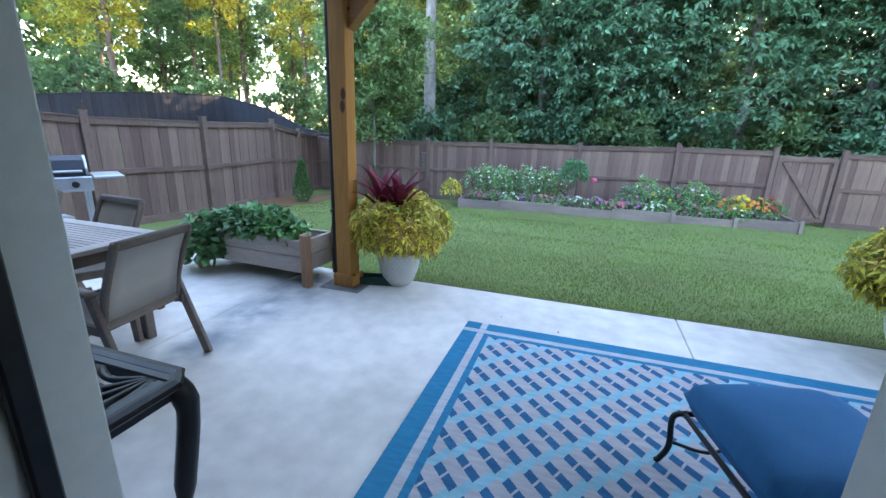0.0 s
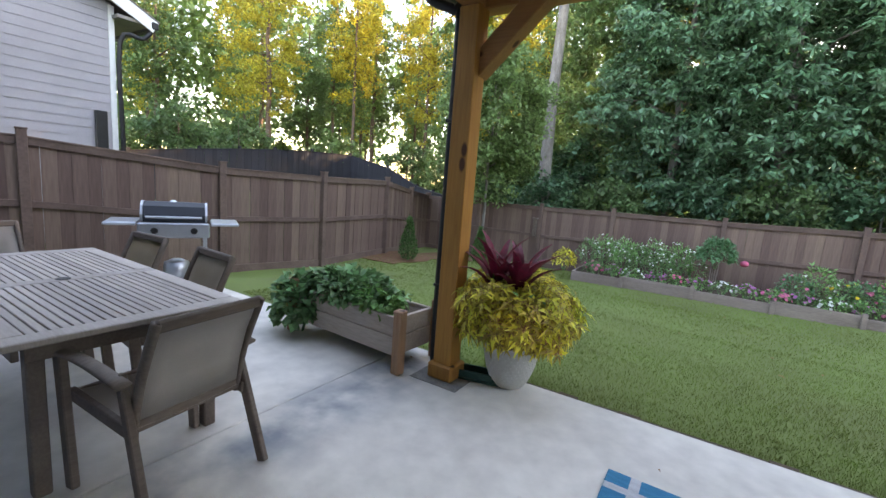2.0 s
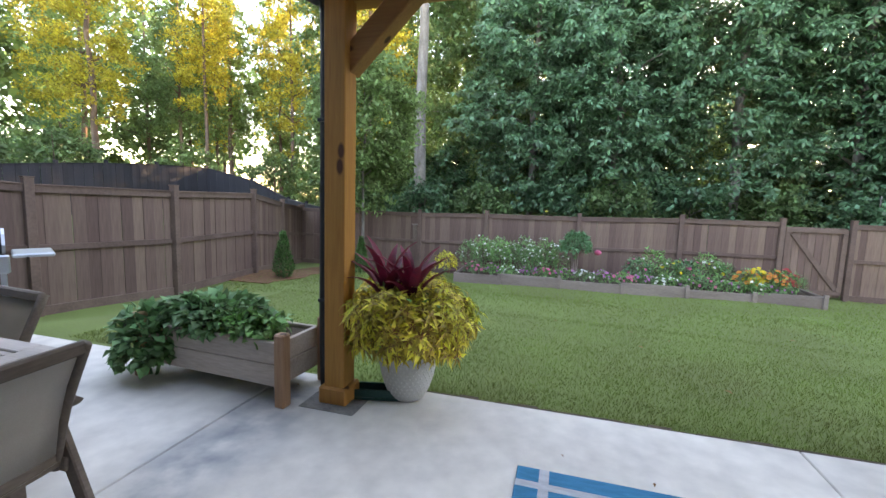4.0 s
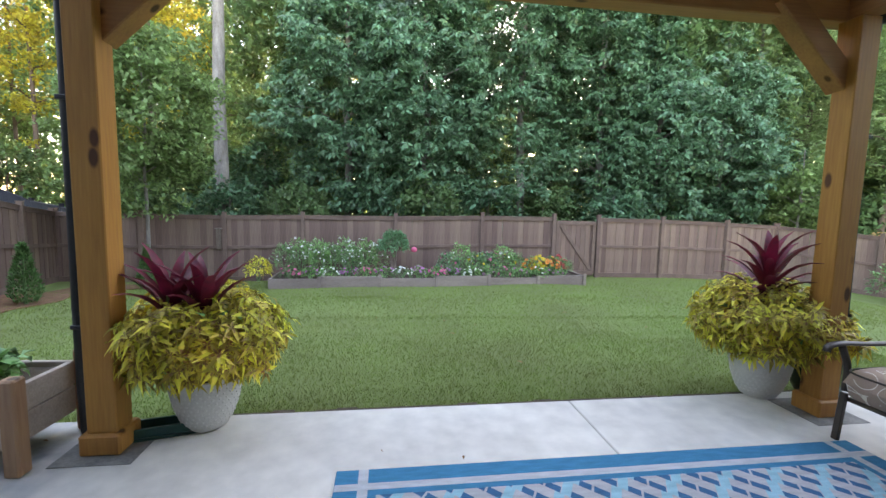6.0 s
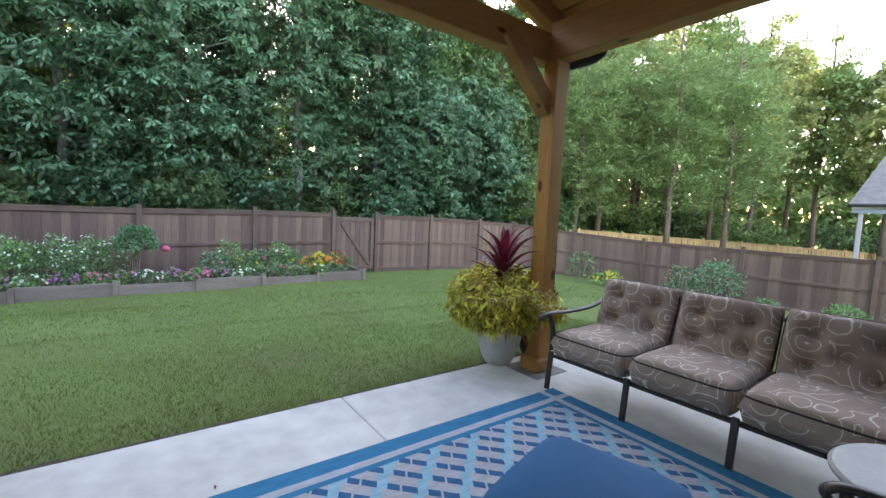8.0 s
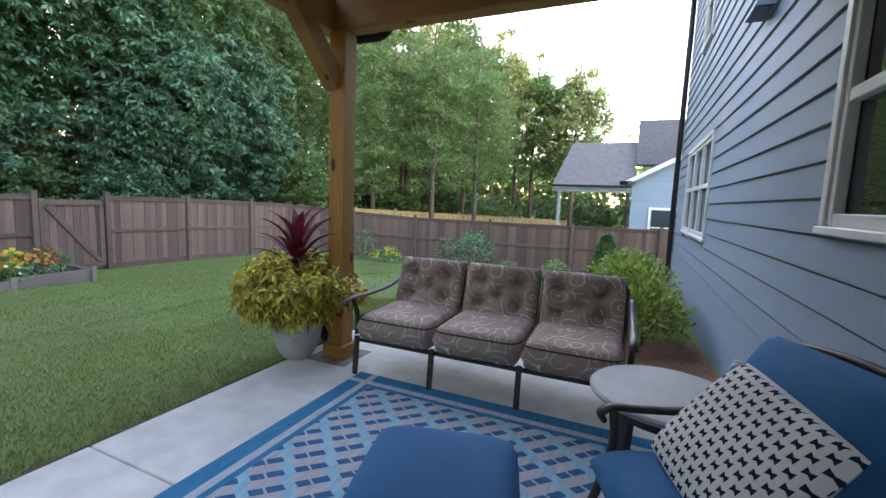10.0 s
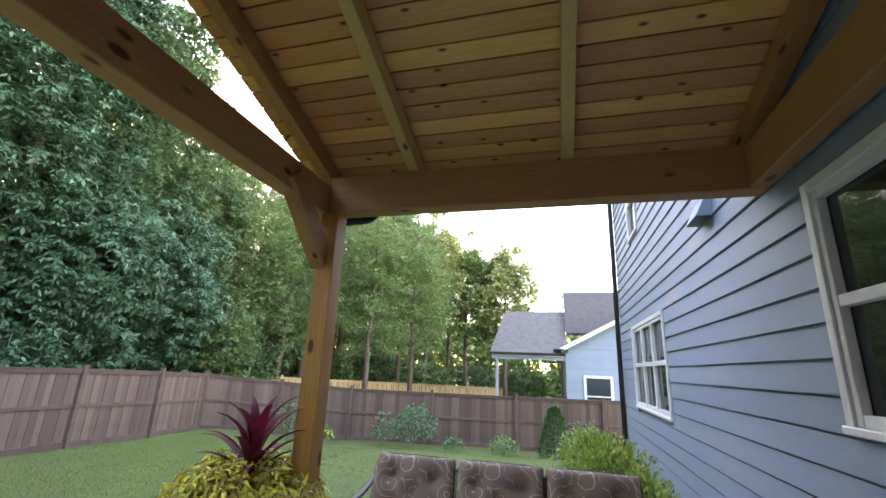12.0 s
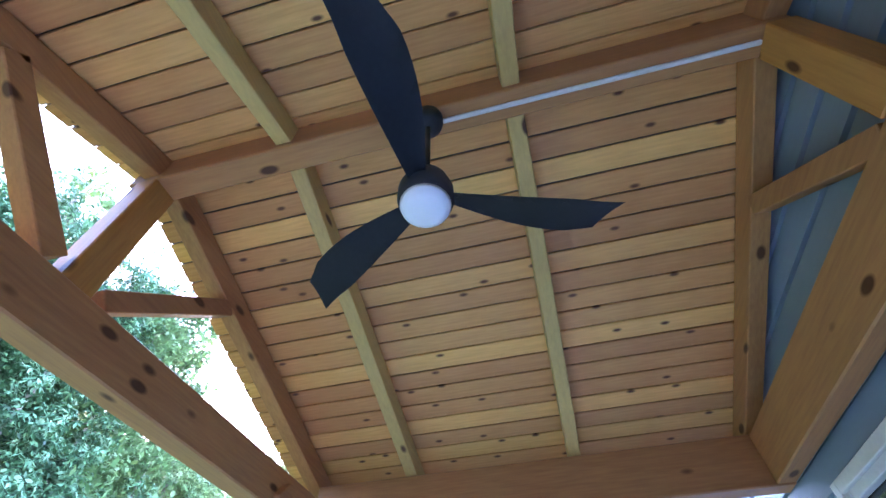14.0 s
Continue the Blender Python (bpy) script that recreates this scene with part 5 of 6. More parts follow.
def bush(name, label, x, y, z, rx, ry, rz, leaf, n, size, seed, aspect=0.5, flowers=None, nf=0, fsize=0.03, category="shrub", group="", low=-0.4, lift=0.1, stems=6, droop=0.35):
    """A leafy plant of stems, foliage and, where it blooms, flower heads."""
    rng = np.random.default_rng(seed)
    t = thing(name, label, category, pose(x, y, z), group)
    for k in range(stems):
        a = rng.uniform(0, 6.28)
        part("stem", tube(bmesh.new(), [(0.02 * math.cos(a), 0.02 * math.sin(a), -0.03), (rx * 0.3 * math.cos(a), ry * 0.3 * math.sin(a), rz * 0.7), (rx * 0.5 * math.cos(a), ry * 0.5 * math.sin(a), rz * 1.3)], [0.009, 0.007, 0.003], 5), VINE, t)
    p, u = dome_points(n, rx, ry, rz, rng, low)
    p[:, 2] += rz * 0.8
    p[:, 2] = np.maximum(p[:, 2], 0.01)
    v, f = radial_leaves(p, u, size, rng, aspect, lift, droop)
    raw("foliage", v, f, leaf, t)
    if flowers and nf:
        q, u = dome_points(nf, rx * 1.08, ry * 1.08, rz * 1.08, rng, 0.0, 0.1)
        q[:, 2] += rz * 0.8
        vs, fs = [], []
        for c, nn in zip(q, u):
            a0 = rng.uniform(0, 6.28)
            nrm = Vector(nn + np.array([0, -0.6, 0.5])).normalized()
            s1 = nrm.orthogonal().normalized()
            s2 = nrm.cross(s1)
            r = fsize * rng.uniform(0.7, 1.2)
            for k in range(6):
                a, b = a0 + k * 1.047, a0 + k * 1.047 + 0.5
                e = Vector(c)
                i = len(vs)
                vs += [e, e + r * (s1 * math.cos(a) + s2 * math.sin(a)) + nrm * r * 0.25, e + r * 1.15 * (s1 * math.cos(b - 0.0) + s2 * math.sin(b)) + nrm * r * 0.1, e + r * (s1 * math.cos(b + 0.5) + s2 * math.sin(b + 0.5)) + nrm * r * 0.25]
                fs.append((i, i + 1, i + 2, i + 3))
        raw("blossom", np.array([tuple(w) for w in vs]), np.array(fs), PETALS[flowers], t, kind="stuff")
    return t


def cordyline(parent, x, y, z, n, length, seed, rise=0.08):
    rng = random.Random(seed)
    for k in range(n):
        a = k * 2.4 + rng.uniform(-0.3, 0.3)
        up = 1.48 - (0.5 if n < 20 else 0.75) * k / n + rng.uniform(-0.1, 0.1)
        L = length * rng.uniform(0.75, 1.1)
        bm = bmesh.new()
        rows = []
        for j in range(7):
            t = j / 6
            th = up - 0.35 * t * t
            r = L * t * math.cos(th * 0.9)
            h = L * t * math.sin(th)
            w = 0.032 * math.sin(math.pi * (0.12 + 0.86 * t)) + 0.002
            c = Vector((x + r * math.cos(a), y + r * math.sin(a), z + rise * (1 - k / n) + h))
            s = Vector((-math.sin(a), math.cos(a), 0))
            rows.append([bm.verts.new(c - s * w + Vector((0, 0, w * 0.5))), bm.verts.new(c), bm.verts.new(c + s * w + Vector((0, 0, w * 0.5)))])
        for p, q in zip(rows, rows[1:]):
            for i in range(2):
                bm.faces.new((p[i], p[i + 1], q[i + 1], q[i]))
        part("blade_leaf", bm, CORDY, parent, smooth=True)


def radial_whorls(p, u, size, rng, count, aspect, lift=0.0):
    """Rosettes of pointed leaves, each facing outwards from the plant's heart with drooping tips."""
    n = len(p)
    face = u + rng.normal(0, 0.35, (n, 3)) + np.array([0, 0, 0.45])
    face /= np.linalg.norm(face, axis=1)[:, None]
    e1 = np.cross(face, rng.normal(size=(n, 3)))
    e1 /= np.linalg.norm(e1, axis=1)[:, None]
    e2 = np.cross(face, e1)
    c, vs = p + face * lift, []
    for k in range(count):
        a = 2 * np.pi * k / count + rng.normal(0, 0.2, n)
        d = e1 * np.cos(a)[:, None] + e2 * np.sin(a)[:, None] + face * rng.uniform(-0.2, 0.45, n)[:, None]
        d /= np.linalg.norm(d, axis=1)[:, None]
        side = np.cross(d, face)
        s = (size * rng.uniform(0.65, 1.25, n))[:, None]
        m = c + d * s * 0.42 + face * s * 0.06
        tip = c + d * s - np.array([0, 0, 1.0]) * s * 0.22
        w = side * s * aspect * 0.5
        vs.append(np.stack([c + d * s * 0.05, m + w + face * s * 0.05, tip, m - w + face * s * 0.05, m], 1))
    v = np.stack(vs, 1).reshape(-1, 3)
    i = np.arange(len(v) // 5)[:, None] * 5
    return v, np.concatenate([i + np.array([[0, 4, 2, 1]]), i + np.array([[0, 3, 2, 4]])], 0)


def potted_coleus(x, y, seed, spikes, rx=0.50, rz=0.31):
    pot = thing("plant_pot", "tapered pale cream pot with a finely dimpled surface", "pot", pose(x, y, 0.0), "cream pots at the lawn edge")
    bm = lathe(bmesh.new(), [(0.10, 0.0), (0.118, 0.012), (0.15, 0.07), (0.182, 0.16), (0.20, 0.25), (0.21, 0.325), (0.214, 0.34), (0.205, 0.345), (0.19, 0.335), (0.185, 0.30)], 40)
    body = part("body", bm, POT, pot, smooth=True)
    tmp = box(-0.006, -0.003, -0.006, 0.006, 0.003, 0.006, 0.002)
    me = bpy.data.meshes.new("dimple")
    tmp.to_mesh(me)
    tmp.free()
    me.materials.append(POT)
    for j in range(9):
        z = 0.06 + j * 0.028
        r = np.interp(z, [0.0, 0.012, 0.07, 0.16, 0.25, 0.325], [0.10, 0.118, 0.15, 0.182, 0.20, 0.21])
        for k in range(30):
            a = 2 * math.pi * (k + 0.5 * (j % 2)) / 30
            o = new("stud", me)
            o.parent = pot
            o.matrix_local = pose(r * math.cos(a), r * math.sin(a), z, 0, 0, math.degrees(a) + 90)
    part("soil", lathe(bmesh.new(), [(0.17, 0.28), (0.186, 0.30), (0.0001, 0.31)], 24), SOIL, pot)
    rng = np.random.default_rng(seed)
    plant = thing("coleus_plant", "billowing yellow-green coleus with dark red cordyline spikes", "potted plant", pose(x, y, 0.31), "coleus in the cream pots")
    p, u = dome_points(1350, rx * 1.03, rx * 1.03, rz * 1.05, rng, -0.75, 0.4)
    p[:, 2] += 0.27
    keep = rng.bit_generator.state
    v, f = radial_whorls(p, u, 0.088, rng, 5, 0.28)
    raw("foliage", v, f, COLEUS, plant)
    rng.bit_generator.state = keep
    v, f = radial_whorls(p, u, 0.05, rng, 5, 0.26, 0.004)
    raw("red_foliage", v, f, COLEUS_RED, plant)
    p, u = dome_points(700, rx * 0.7, rx * 0.7, rz * 0.75, rng, -0.8, 0.4)
    p[:, 2] += 0.28
    v, f = radial_leaves(p, u, 0.09, rng, 0.45, 0.1, 0.8)
    raw("inner_foliage", v, f, GREEN_BED, plant)
    for k, (sx, sy, L, n) in enumerate(spikes):
        cordyline(plant, sx, sy, 0.36, n, L, seed + k, 0.06 if n < 20 else 0.26)
    for k in range(7):
        a = k * 0.9
        part("stem", tube(bmesh.new(), [(0.05 * math.cos(a), 0.05 * math.sin(a), -0.02), (0.15 * math.cos(a), 0.15 * math.sin(a), 0.15), (0.33 * math.cos(a), 0.33 * math.sin(a), 0.28)], [0.01, 0.008, 0.004], 5), GREEN_BED, plant)


potted_coleus(-0.85, 0.58, 5, [(-0.13, -0.10, 0.42, 16), (0.05, -0.11, 0.42, 16)])
potted_coleus(3.085, 0.67, 8, [(0.0, 0.0, 0.44, 28)], 0.53, 0.32)
# dark pot with a green plant behind the post
dp = thing("dark_pot", "small dark glazed pot behind the post", "pot", pose(3.66, 0.80, -0.04))
part("body", lathe(bmesh.new(), [(0.08, 0.0), (0.12, 0.08), (0.13, 0.18), (0.135, 0.24), (0.12, 0.24), (0.11, 0.2)], 24), GUTTER, dp, smooth=True)
bush("green_plant", "bright green leafy plant in a dark pot", 3.66, 0.80, 0.18, 0.19, 0.19, 0.19, LIME, 330, 0.07, 61, 0.35, category="potted plant", lift=0.5)
# vines over the planter
bush("bean_vine", "dark green leafy vine spilling over the wooden planter", -2.34, 0.42, 0.33, 0.56, 0.27, 0.17, VINE, 1300, 0.085, 62, 0.85, category="vine", droop=0.9)
bush("bean_vine", "dark green leafy vine trailing to the concrete", -2.82, 0.26, 0.02, 0.28, 0.25, 0.28, VINE, 900, 0.085, 63, 0.85, category="vine", droop=0.9)
bush("trailing_vine", "thin green vine shoots with young leaves on the planter", -1.95, 0.30, 0.34, 0.30, 0.16, 0.13, GREEN_BED, 260, 0.07, 64, 0.8, category="vine", droop=0.9)
# conical evergreens
for k, (x, y) in enumerate(((-5.55, 5.5), (-5.0, 8.0))):
    rng = np.random.default_rng(70 + k)
    t = thing("arborvitae", "small conical dark evergreen in pine straw", "evergreen", pose(x, y, ground(x, y)), "small evergreens by the fence")
    part("trunk", tube(bmesh.new(), [(0, 0, -0.05), (0, 0, 0.9)], [0.03, 0.008], 6), VINE, t)
    h = rng.uniform(0.03, 1.0, 1500)
    a = rng.uniform(0, 6.28, 1500)
    r = (0.24 * (1 - h) ** 0.8 * (0.35 + 0.65 * np.minimum(1, h * 6)) + 0.01) * rng.uniform(0.7, 1.05, 1500)
    u = np.stack([np.cos(a), np.sin(a), np.full(1500, 1.2)], 1)
    p = np.stack([np.cos(a) * r, np.sin(a) * r, h * 0.98], 1)
    v, f = radial_leaves(p, u / np.linalg.norm(u, axis=1)[:, None], 0.075, rng, 0.4, 0.5, 0.1)
    raw("foliage", v, f, CONIFER, t)
# flowers of the long bed
rb = random.Random(12)
BEDG = "plants in the timber beds"
bush("coleus_plant", "small yellow coleus at the end of the bed", -2.75, 8.35, -0.44, 0.30, 0.28, 0.30, COLEUS, 420, 0.09, 80, 0.4, group=BEDG, category="plant")
for k in range(9):
    x = -2.2 + k * 0.28
    bush("white_flowering_plant", "tall airy green plant with small white flowers", x, 8.65 + 0.3 * (k % 3), -0.42, 0.34, 0.32, 0.46 + 0.08 * (k % 2), GREEN_BED if k % 2 else GREEN_PALE, 520, 0.085, 82 + k, 0.3, "white", 26, 0.02, "flowering plant", BEDG, lift=0.7)
for k in range(16):
    x = -2.0 + k * 0.44
    bush("low_bedding_plant", "low green bedding plant at the timber edge", x, 8.3 + 0.08 * (k % 2), -0.42, 0.27, 0.22, 0.17, GREEN_BED if k % 3 else GREEN_PALE, 260, 0.06, 100 + k, 0.5, ("pink", "purple", "white", "purple")[k % 4], 22 if k < 11 else 8, 0.028, "bedding plant", BEDG)
rose = bush("rose_bush", "rounded rose bush on bare stems with one pink bloom", 0.45, 8.75, 0.10, 0.42, 0.40, 0.38, ROSE_LEAF, 1200, 0.085, 130, 0.55, category="rose bush", group=BEDG)
for k in range(4):
    part("cane", tube(bmesh.new(), [(0.03 * k - 0.05, 0, -0.50), (0.05 * k - 0.08, 0.02 * k, 0.1)], 0.012, 5), GREY_WOOD, rose)
bm = bmesh.new()
bmesh.ops.create_icosphere(bm, subdivisions=2, radius=0.085)
place(part("bloom", bm, PETALS["pink"], rose, "deep pink rose bloom", smooth=True), pose(0.52, 0.0, 0.17) @ Matrix.Diagonal((1, 1, 0.8, 1)))
part("bloom_stem", tube(bmesh.new(), [(0.2, 0, 0.1), (0.38, 0, 0.2), (0.52, 0, 0.13)], 0.006, 5), VINE, rose)
for k in range(6):
    x = 1.9 + k * 0.36
    bush("leafy_bed_plant", "medium green leafy garden plant in the bed", x, 8.75 + 0.22 * (k % 2), -0.42, 0.38, 0.32, 0.36 + 0.12 * (k % 3 == 1), (ROSE_LEAF, GREEN_BED, GREEN_PALE)[k % 3], 420, 0.085, 140 + k, 0.45, ("pink", "white", "yellow")[k % 3], 9, 0.035, "flowering plant", BEDG)
for k in range(4):
    x = 4.05 + k * 0.27
    bush("zinnia_plant", "zinnia clump with orange and yellow heads", x, 8.55 + 0.15 * (k % 2), -0.42, 0.26, 0.26, 0.30, GREEN_BED, 280, 0.075, 150 + k, 0.4, ("orange", "yellow", "orange", "red")[k], 40, 0.042, "flowering plant", BEDG)
bush("ornamental_grass", "tuft of fine pale green grass in the bed end", 5.0, 8.6, -0.42, 0.2, 0.2, 0.24, GREEN_PALE, 300, 0.16, 156, 0.06, category="grass tuft", group=BEDG, lift=1.2)
# shrubs along the lower fence
EASTG = "shrubs along the lower fence"
for k, (x, y, rx, rz, leaf, n, size, fl, nf, lab) in enumerate((
        (13.6, 7.3, 0.55, 0.62, GREEN_PALE, 260, 0.12, None, 0, "grey-green open shrub by the lower fence"),
        (13.9, 6.4, 0.62, 0.32, GREEN_BED, 420, 0.11, "yellow", 60, "mound of yellow garden flowers by the fence"),
        (14.6, 4.3, 0.5, 0.62, ROSE_LEAF, 280, 0.12, "red", 26, "climbing shrub with red flowers by the fence"),
        (14.7, 3.3, 0.85, 0.80, ROSE_LEAF, 900, 0.12, None, 0, "large dark green rounded shrub by the fence"),
        (14.9, 2.0, 0.4, 0.22, GREEN_PALE, 240, 0.1, None, 0, "low green perennial by the fence"),
        (15.2, 0.4, 0.55, 0.30, GREEN_BED, 360, 0.11, None, 0, "low leafy green plant by the fence"))):
    bush("border_shrub", lab, x, y, ground(x, y), rx, rx * 0.9, rz, leaf, n, size, 170 + k, 0.5, fl, nf, 0.045, "shrub", EASTG)
rng = np.random.default_rng(190)
t = thing("dwarf_conifer", "stout conical green conifer near the lower fence", "evergreen", pose(14.9, -1.2, ground(14.9, -1.2)))
h, a = rng.uniform(0.02, 1.0, 1900), rng.uniform(0, 6.28, 1900)
r = (0.52 * (1 - h) ** 0.6 + 0.02) * rng.uniform(0.7, 1.05, 1900)
u = np.stack([np.cos(a), np.sin(a), np.full(1900, 0.9)], 1)
v, f = radial_leaves(np.stack([np.cos(a) * r, np.sin(a) * r, h * 1.45], 1), u / np.linalg.norm(u, axis=1)[:, None], 0.13, rng, 0.4, 0.4, 0.1)
raw("foliage", v, f, CONIFER, t)
part("trunk", tube(bmesh.new(), [(0, 0, -0.05), (0, 0, 1.3)], [0.04, 0.01], 6), GREY_WOOD, t)
# mulch bed and shrubs along the house
bed = bmesh.new()
cube(bed, 4.13, -2.62, -0.35, 12.4, -1.55, -0.02)
for vv in bed.verts:
    if vv.co.z > -0.1:
        vv.co.z = ground(vv.co.x, vv.co.y) + 0.05
tagged(part("mulch_bed", bed, MULCH), "reddish pine straw bed along the house wall", "mulch", kind="structure")
HOUSEG = "shrubs along the house wall"
for k, (x, y, rx, rz, leaf, n, fl) in enumerate(((5.35, -2.02, 0.62, 0.36, LIME, 1500, None), (6.2, -1.92, 0.72, 0.46, LIME, 1700, None), (7.2, -1.85, 0.75, 0.52, LIME, 1600, None), (8.3, -1.9, 0.7, 0.5, GREEN_PALE, 700, "white"), (9.6, -1.9, 0.8, 0.55, LIME, 700, None), (11.2, -1.9, 0.9, 0.6, GREEN_PALE, 600, None))):
    bush("foundation_shrub", "loose light green shrub with thin shoots by the siding", x, y, ground(x, y) + 0.03, rx, rx * 0.78, rz * 1.05, leaf, n, 0.078, 200 + k, 0.5, fl, 20, 0.03, "shrub", HOUSEG, lift=0.8, stems=9)
# bare pine straw under the corner evergreens
ps = bmesh.new()
bmesh.ops.create_grid(ps, x_segments=10, y_segments=14, size=0.5, matrix=Matrix.Translation((-5.95, 7.0, 0)) @ Matrix.Diagonal((1.3, 4.4, 1, 1)))
for vv in ps.verts:
    w = 0.3 * noise.noise(Vector((vv.co.x * 1.5, vv.co.y * 1.5, 0)))
    vv.co.x += w
    vv.co.z = ground(vv.co.x, vv.co.y) + 0.02
bmesh.ops.solidify(ps, geom=ps.faces[:], thickness=0.02)
tagged(part("pine_straw", ps, MULCH), "reddish pine straw under the corner evergreens", "mulch", kind="structure")


def lawn_blades(name, n, x0, x1, y0, y1, h, w, seed, bias=1.0):
    """Short upright blades of turf over a stretch of the lawn, as one mesh."""
    rng = np.random.default_rng(seed)
    x = rng.uniform(x0, x1, n)
    y = y0 + (y1 - y0) * rng.uniform(0, 1, n) ** bias
    gx, gy = np.linspace(x0, x1, 40), np.linspace(y0, y1, 30)
    G2 = np.array([[ground(a, b) for a in gx] for b in gy])
    ix = np.clip((x - x0) / (x1 - x0) * 38.999, 0, 38.999)
    iy = np.clip((y - y0) / (y1 - y0) * 28.999, 0, 28.999)
    i, j = ix.astype(int), iy.astype(int)
    fx, fy = ix - i, iy - j
    z = G2[j, i] * (1 - fx) * (1 - fy) + G2[j, i + 1] * fx * (1 - fy) + G2[j + 1, i] * (1 - fx) * fy + G2[j + 1, i + 1] * fx * fy
    a = rng.uniform(0, 6.28, n)
    hh = h * rng.uniform(0.5, 1.3, n)
    b = np.stack([x, y, z - 0.012], 1)
    s = np.stack([np.cos(a), np.sin(a), np.zeros(n)], 1) * w
    tip = b + np.stack([rng.normal(0, 0.4, n) * hh, rng.normal(0, 0.4, n) * hh, hh], 1)
    v = np.stack([b - s, b + s, tip], 1).reshape(-1, 3)
    o = raw(name, v, np.arange(3 * n).reshape(-1, 3), BLADE, kind="stuff")
    return tagged(o, "short mown grass blades of the lawn", "grass", kind="stuff")


lawn_blades("lawn_grass", 150000, -4.5, 6.5, 0.74, 4.2, 0.038, 0.0035, 1, 1.3)
lawn_blades("lawn_grass", 130000, -6.3, 12.5, 4.0, 9.8, 0.040, 0.006, 2)
lawn_blades("lawn_grass", 40000, 4.15, 14.0, -1.5, 4.2, 0.040, 0.006, 3)

# a few fallen leaves
DRY = leaf_mat("dry_leaf", (0.42, 0.24, 0.10), (0.28, 0.14, 0.06), 0.4, 0.1, 0.8)
rl = random.Random(21)
for k in range(26):
    if k < 4:
        x, y = rl.uniform(-2.6, 3.0), rl.uniform(0.02, 0.66)
        z = 0.004
    else:
        x, y = rl.uniform(-3, 6), rl.uniform(0.95, 6)
        z = ground(x, y) + 0.035
    bm = bmesh.new()
    L = rl.uniform(0.011, 0.018) if k < 4 else rl.uniform(0.022, 0.038)
    vs = [bm.verts.new(p) for p in ((-L, 0, 0), (0, L * 0.45, 0.008), (L, 0, 0.004), (0, -L * 0.45, 0.008))]
    bm.faces.new(vs)
    bmesh.ops.solidify(bm, geom=bm.faces[:], thickness=0.001)
    o = part("fallen_leaf", bm, DRY)
    o.matrix_world = pose(x, y, z, 0, 0, rl.uniform(0, 360))
    tagged(o, "small dry brown leaf lying on the ground", "leaf", "fallen leaves")

# ---- trees ----
BARK = mat("grey_bark", (0.30, 0.27, 0.25), (0.13, 0.11, 0.10), 0.95, 7, 45, 0.8, stretch=(1, 1, 0.25), bump_dist=0.02)
BARK_PINE = mat("pine_bark", (0.20, 0.14, 0.11), (0.09, 0.06, 0.05), 0.95, 7, 45, 0.8, stretch=(1, 1, 0.25), bump_dist=0.02)
LEAF_DARK = mat("dark_leaves", (0.105, 0.22, 0.11), (0.052, 0.13, 0.062), 0.36, 0.5, 6, 0, island=0.55, trans=0.22)
LEAF_MID = mat("green_leaves", (0.14, 0.23, 0.09), (0.085, 0.155, 0.06), 0.5, 0.5, 6, 0, island=0.4, trans=0.35)
LEAF_LIGHT = mat("light_leaves", (0.22, 0.32, 0.12), (0.14, 0.23, 0.08), 0.6, 0.5, 6, 0, island=0.4, trans=0.4)
# sunlight put into the leaf colour: gold for western trees, pale for eastern
LEAF_SUNLIT_GOLD = mat("sunlit_gold_leaves", (0.58, 0.46, 0.07), (0.32, 0.34, 0.065), 0.6, 0.4, 6, 0, island=0.4, trans=0.55)
LEAF_SUNLIT_PALE = mat("sunlit_pale_leaves", (0.42, 0.44, 0.19), (0.27, 0.32, 0.13), 0.6, 0.4, 6, 0, island=0.4, trans=0.5)
NEEDLE = mat("pine_needles", (0.27, 0.37, 0.15), (0.17, 0.26, 0.10), 0.6, 0.5, 6, 0, island=0.4, trans=0.3)


def leaf_cards(centres, normals_up, size, rng, aspect=0.55, droop=0.5):
    """One pointed, folded leaf (two triangles in a quad) at each centre, turned at random with its tip hanging."""
    n = len(centres)
    yaw = rng.uniform(0, 2 * np.pi, n)
    tilt = rng.normal(-droop, 0.45, n)
    roll = rng.normal(0, 0.5, n)
    s = size * rng.uniform(0.65, 1.25, n)
    d = np.stack([np.cos(yaw) * np.cos(tilt), np.sin(yaw) * np.cos(tilt), np.sin(tilt)], 1)
    side = np.stack([-np.sin(yaw), np.cos(yaw), np.zeros(n)], 1)
    up = np.cross(d, side)
    side = side * np.cos(roll)[:, None] + up * np.sin(roll)[:, None]
    a = centres - d * (s * 0.5)[:, None]
    b = centres + d * (s * 0.5)[:, None]
    w = (s * aspect * 0.5)[:, None]
    mid = centres - d * (s * 0.08)[:, None]
    v = np.stack([a, mid + side * w, b, mid - side * w], 1).reshape(-1, 3)
    f = np.arange(4 * n).reshape(-1, 4)
    return v, f


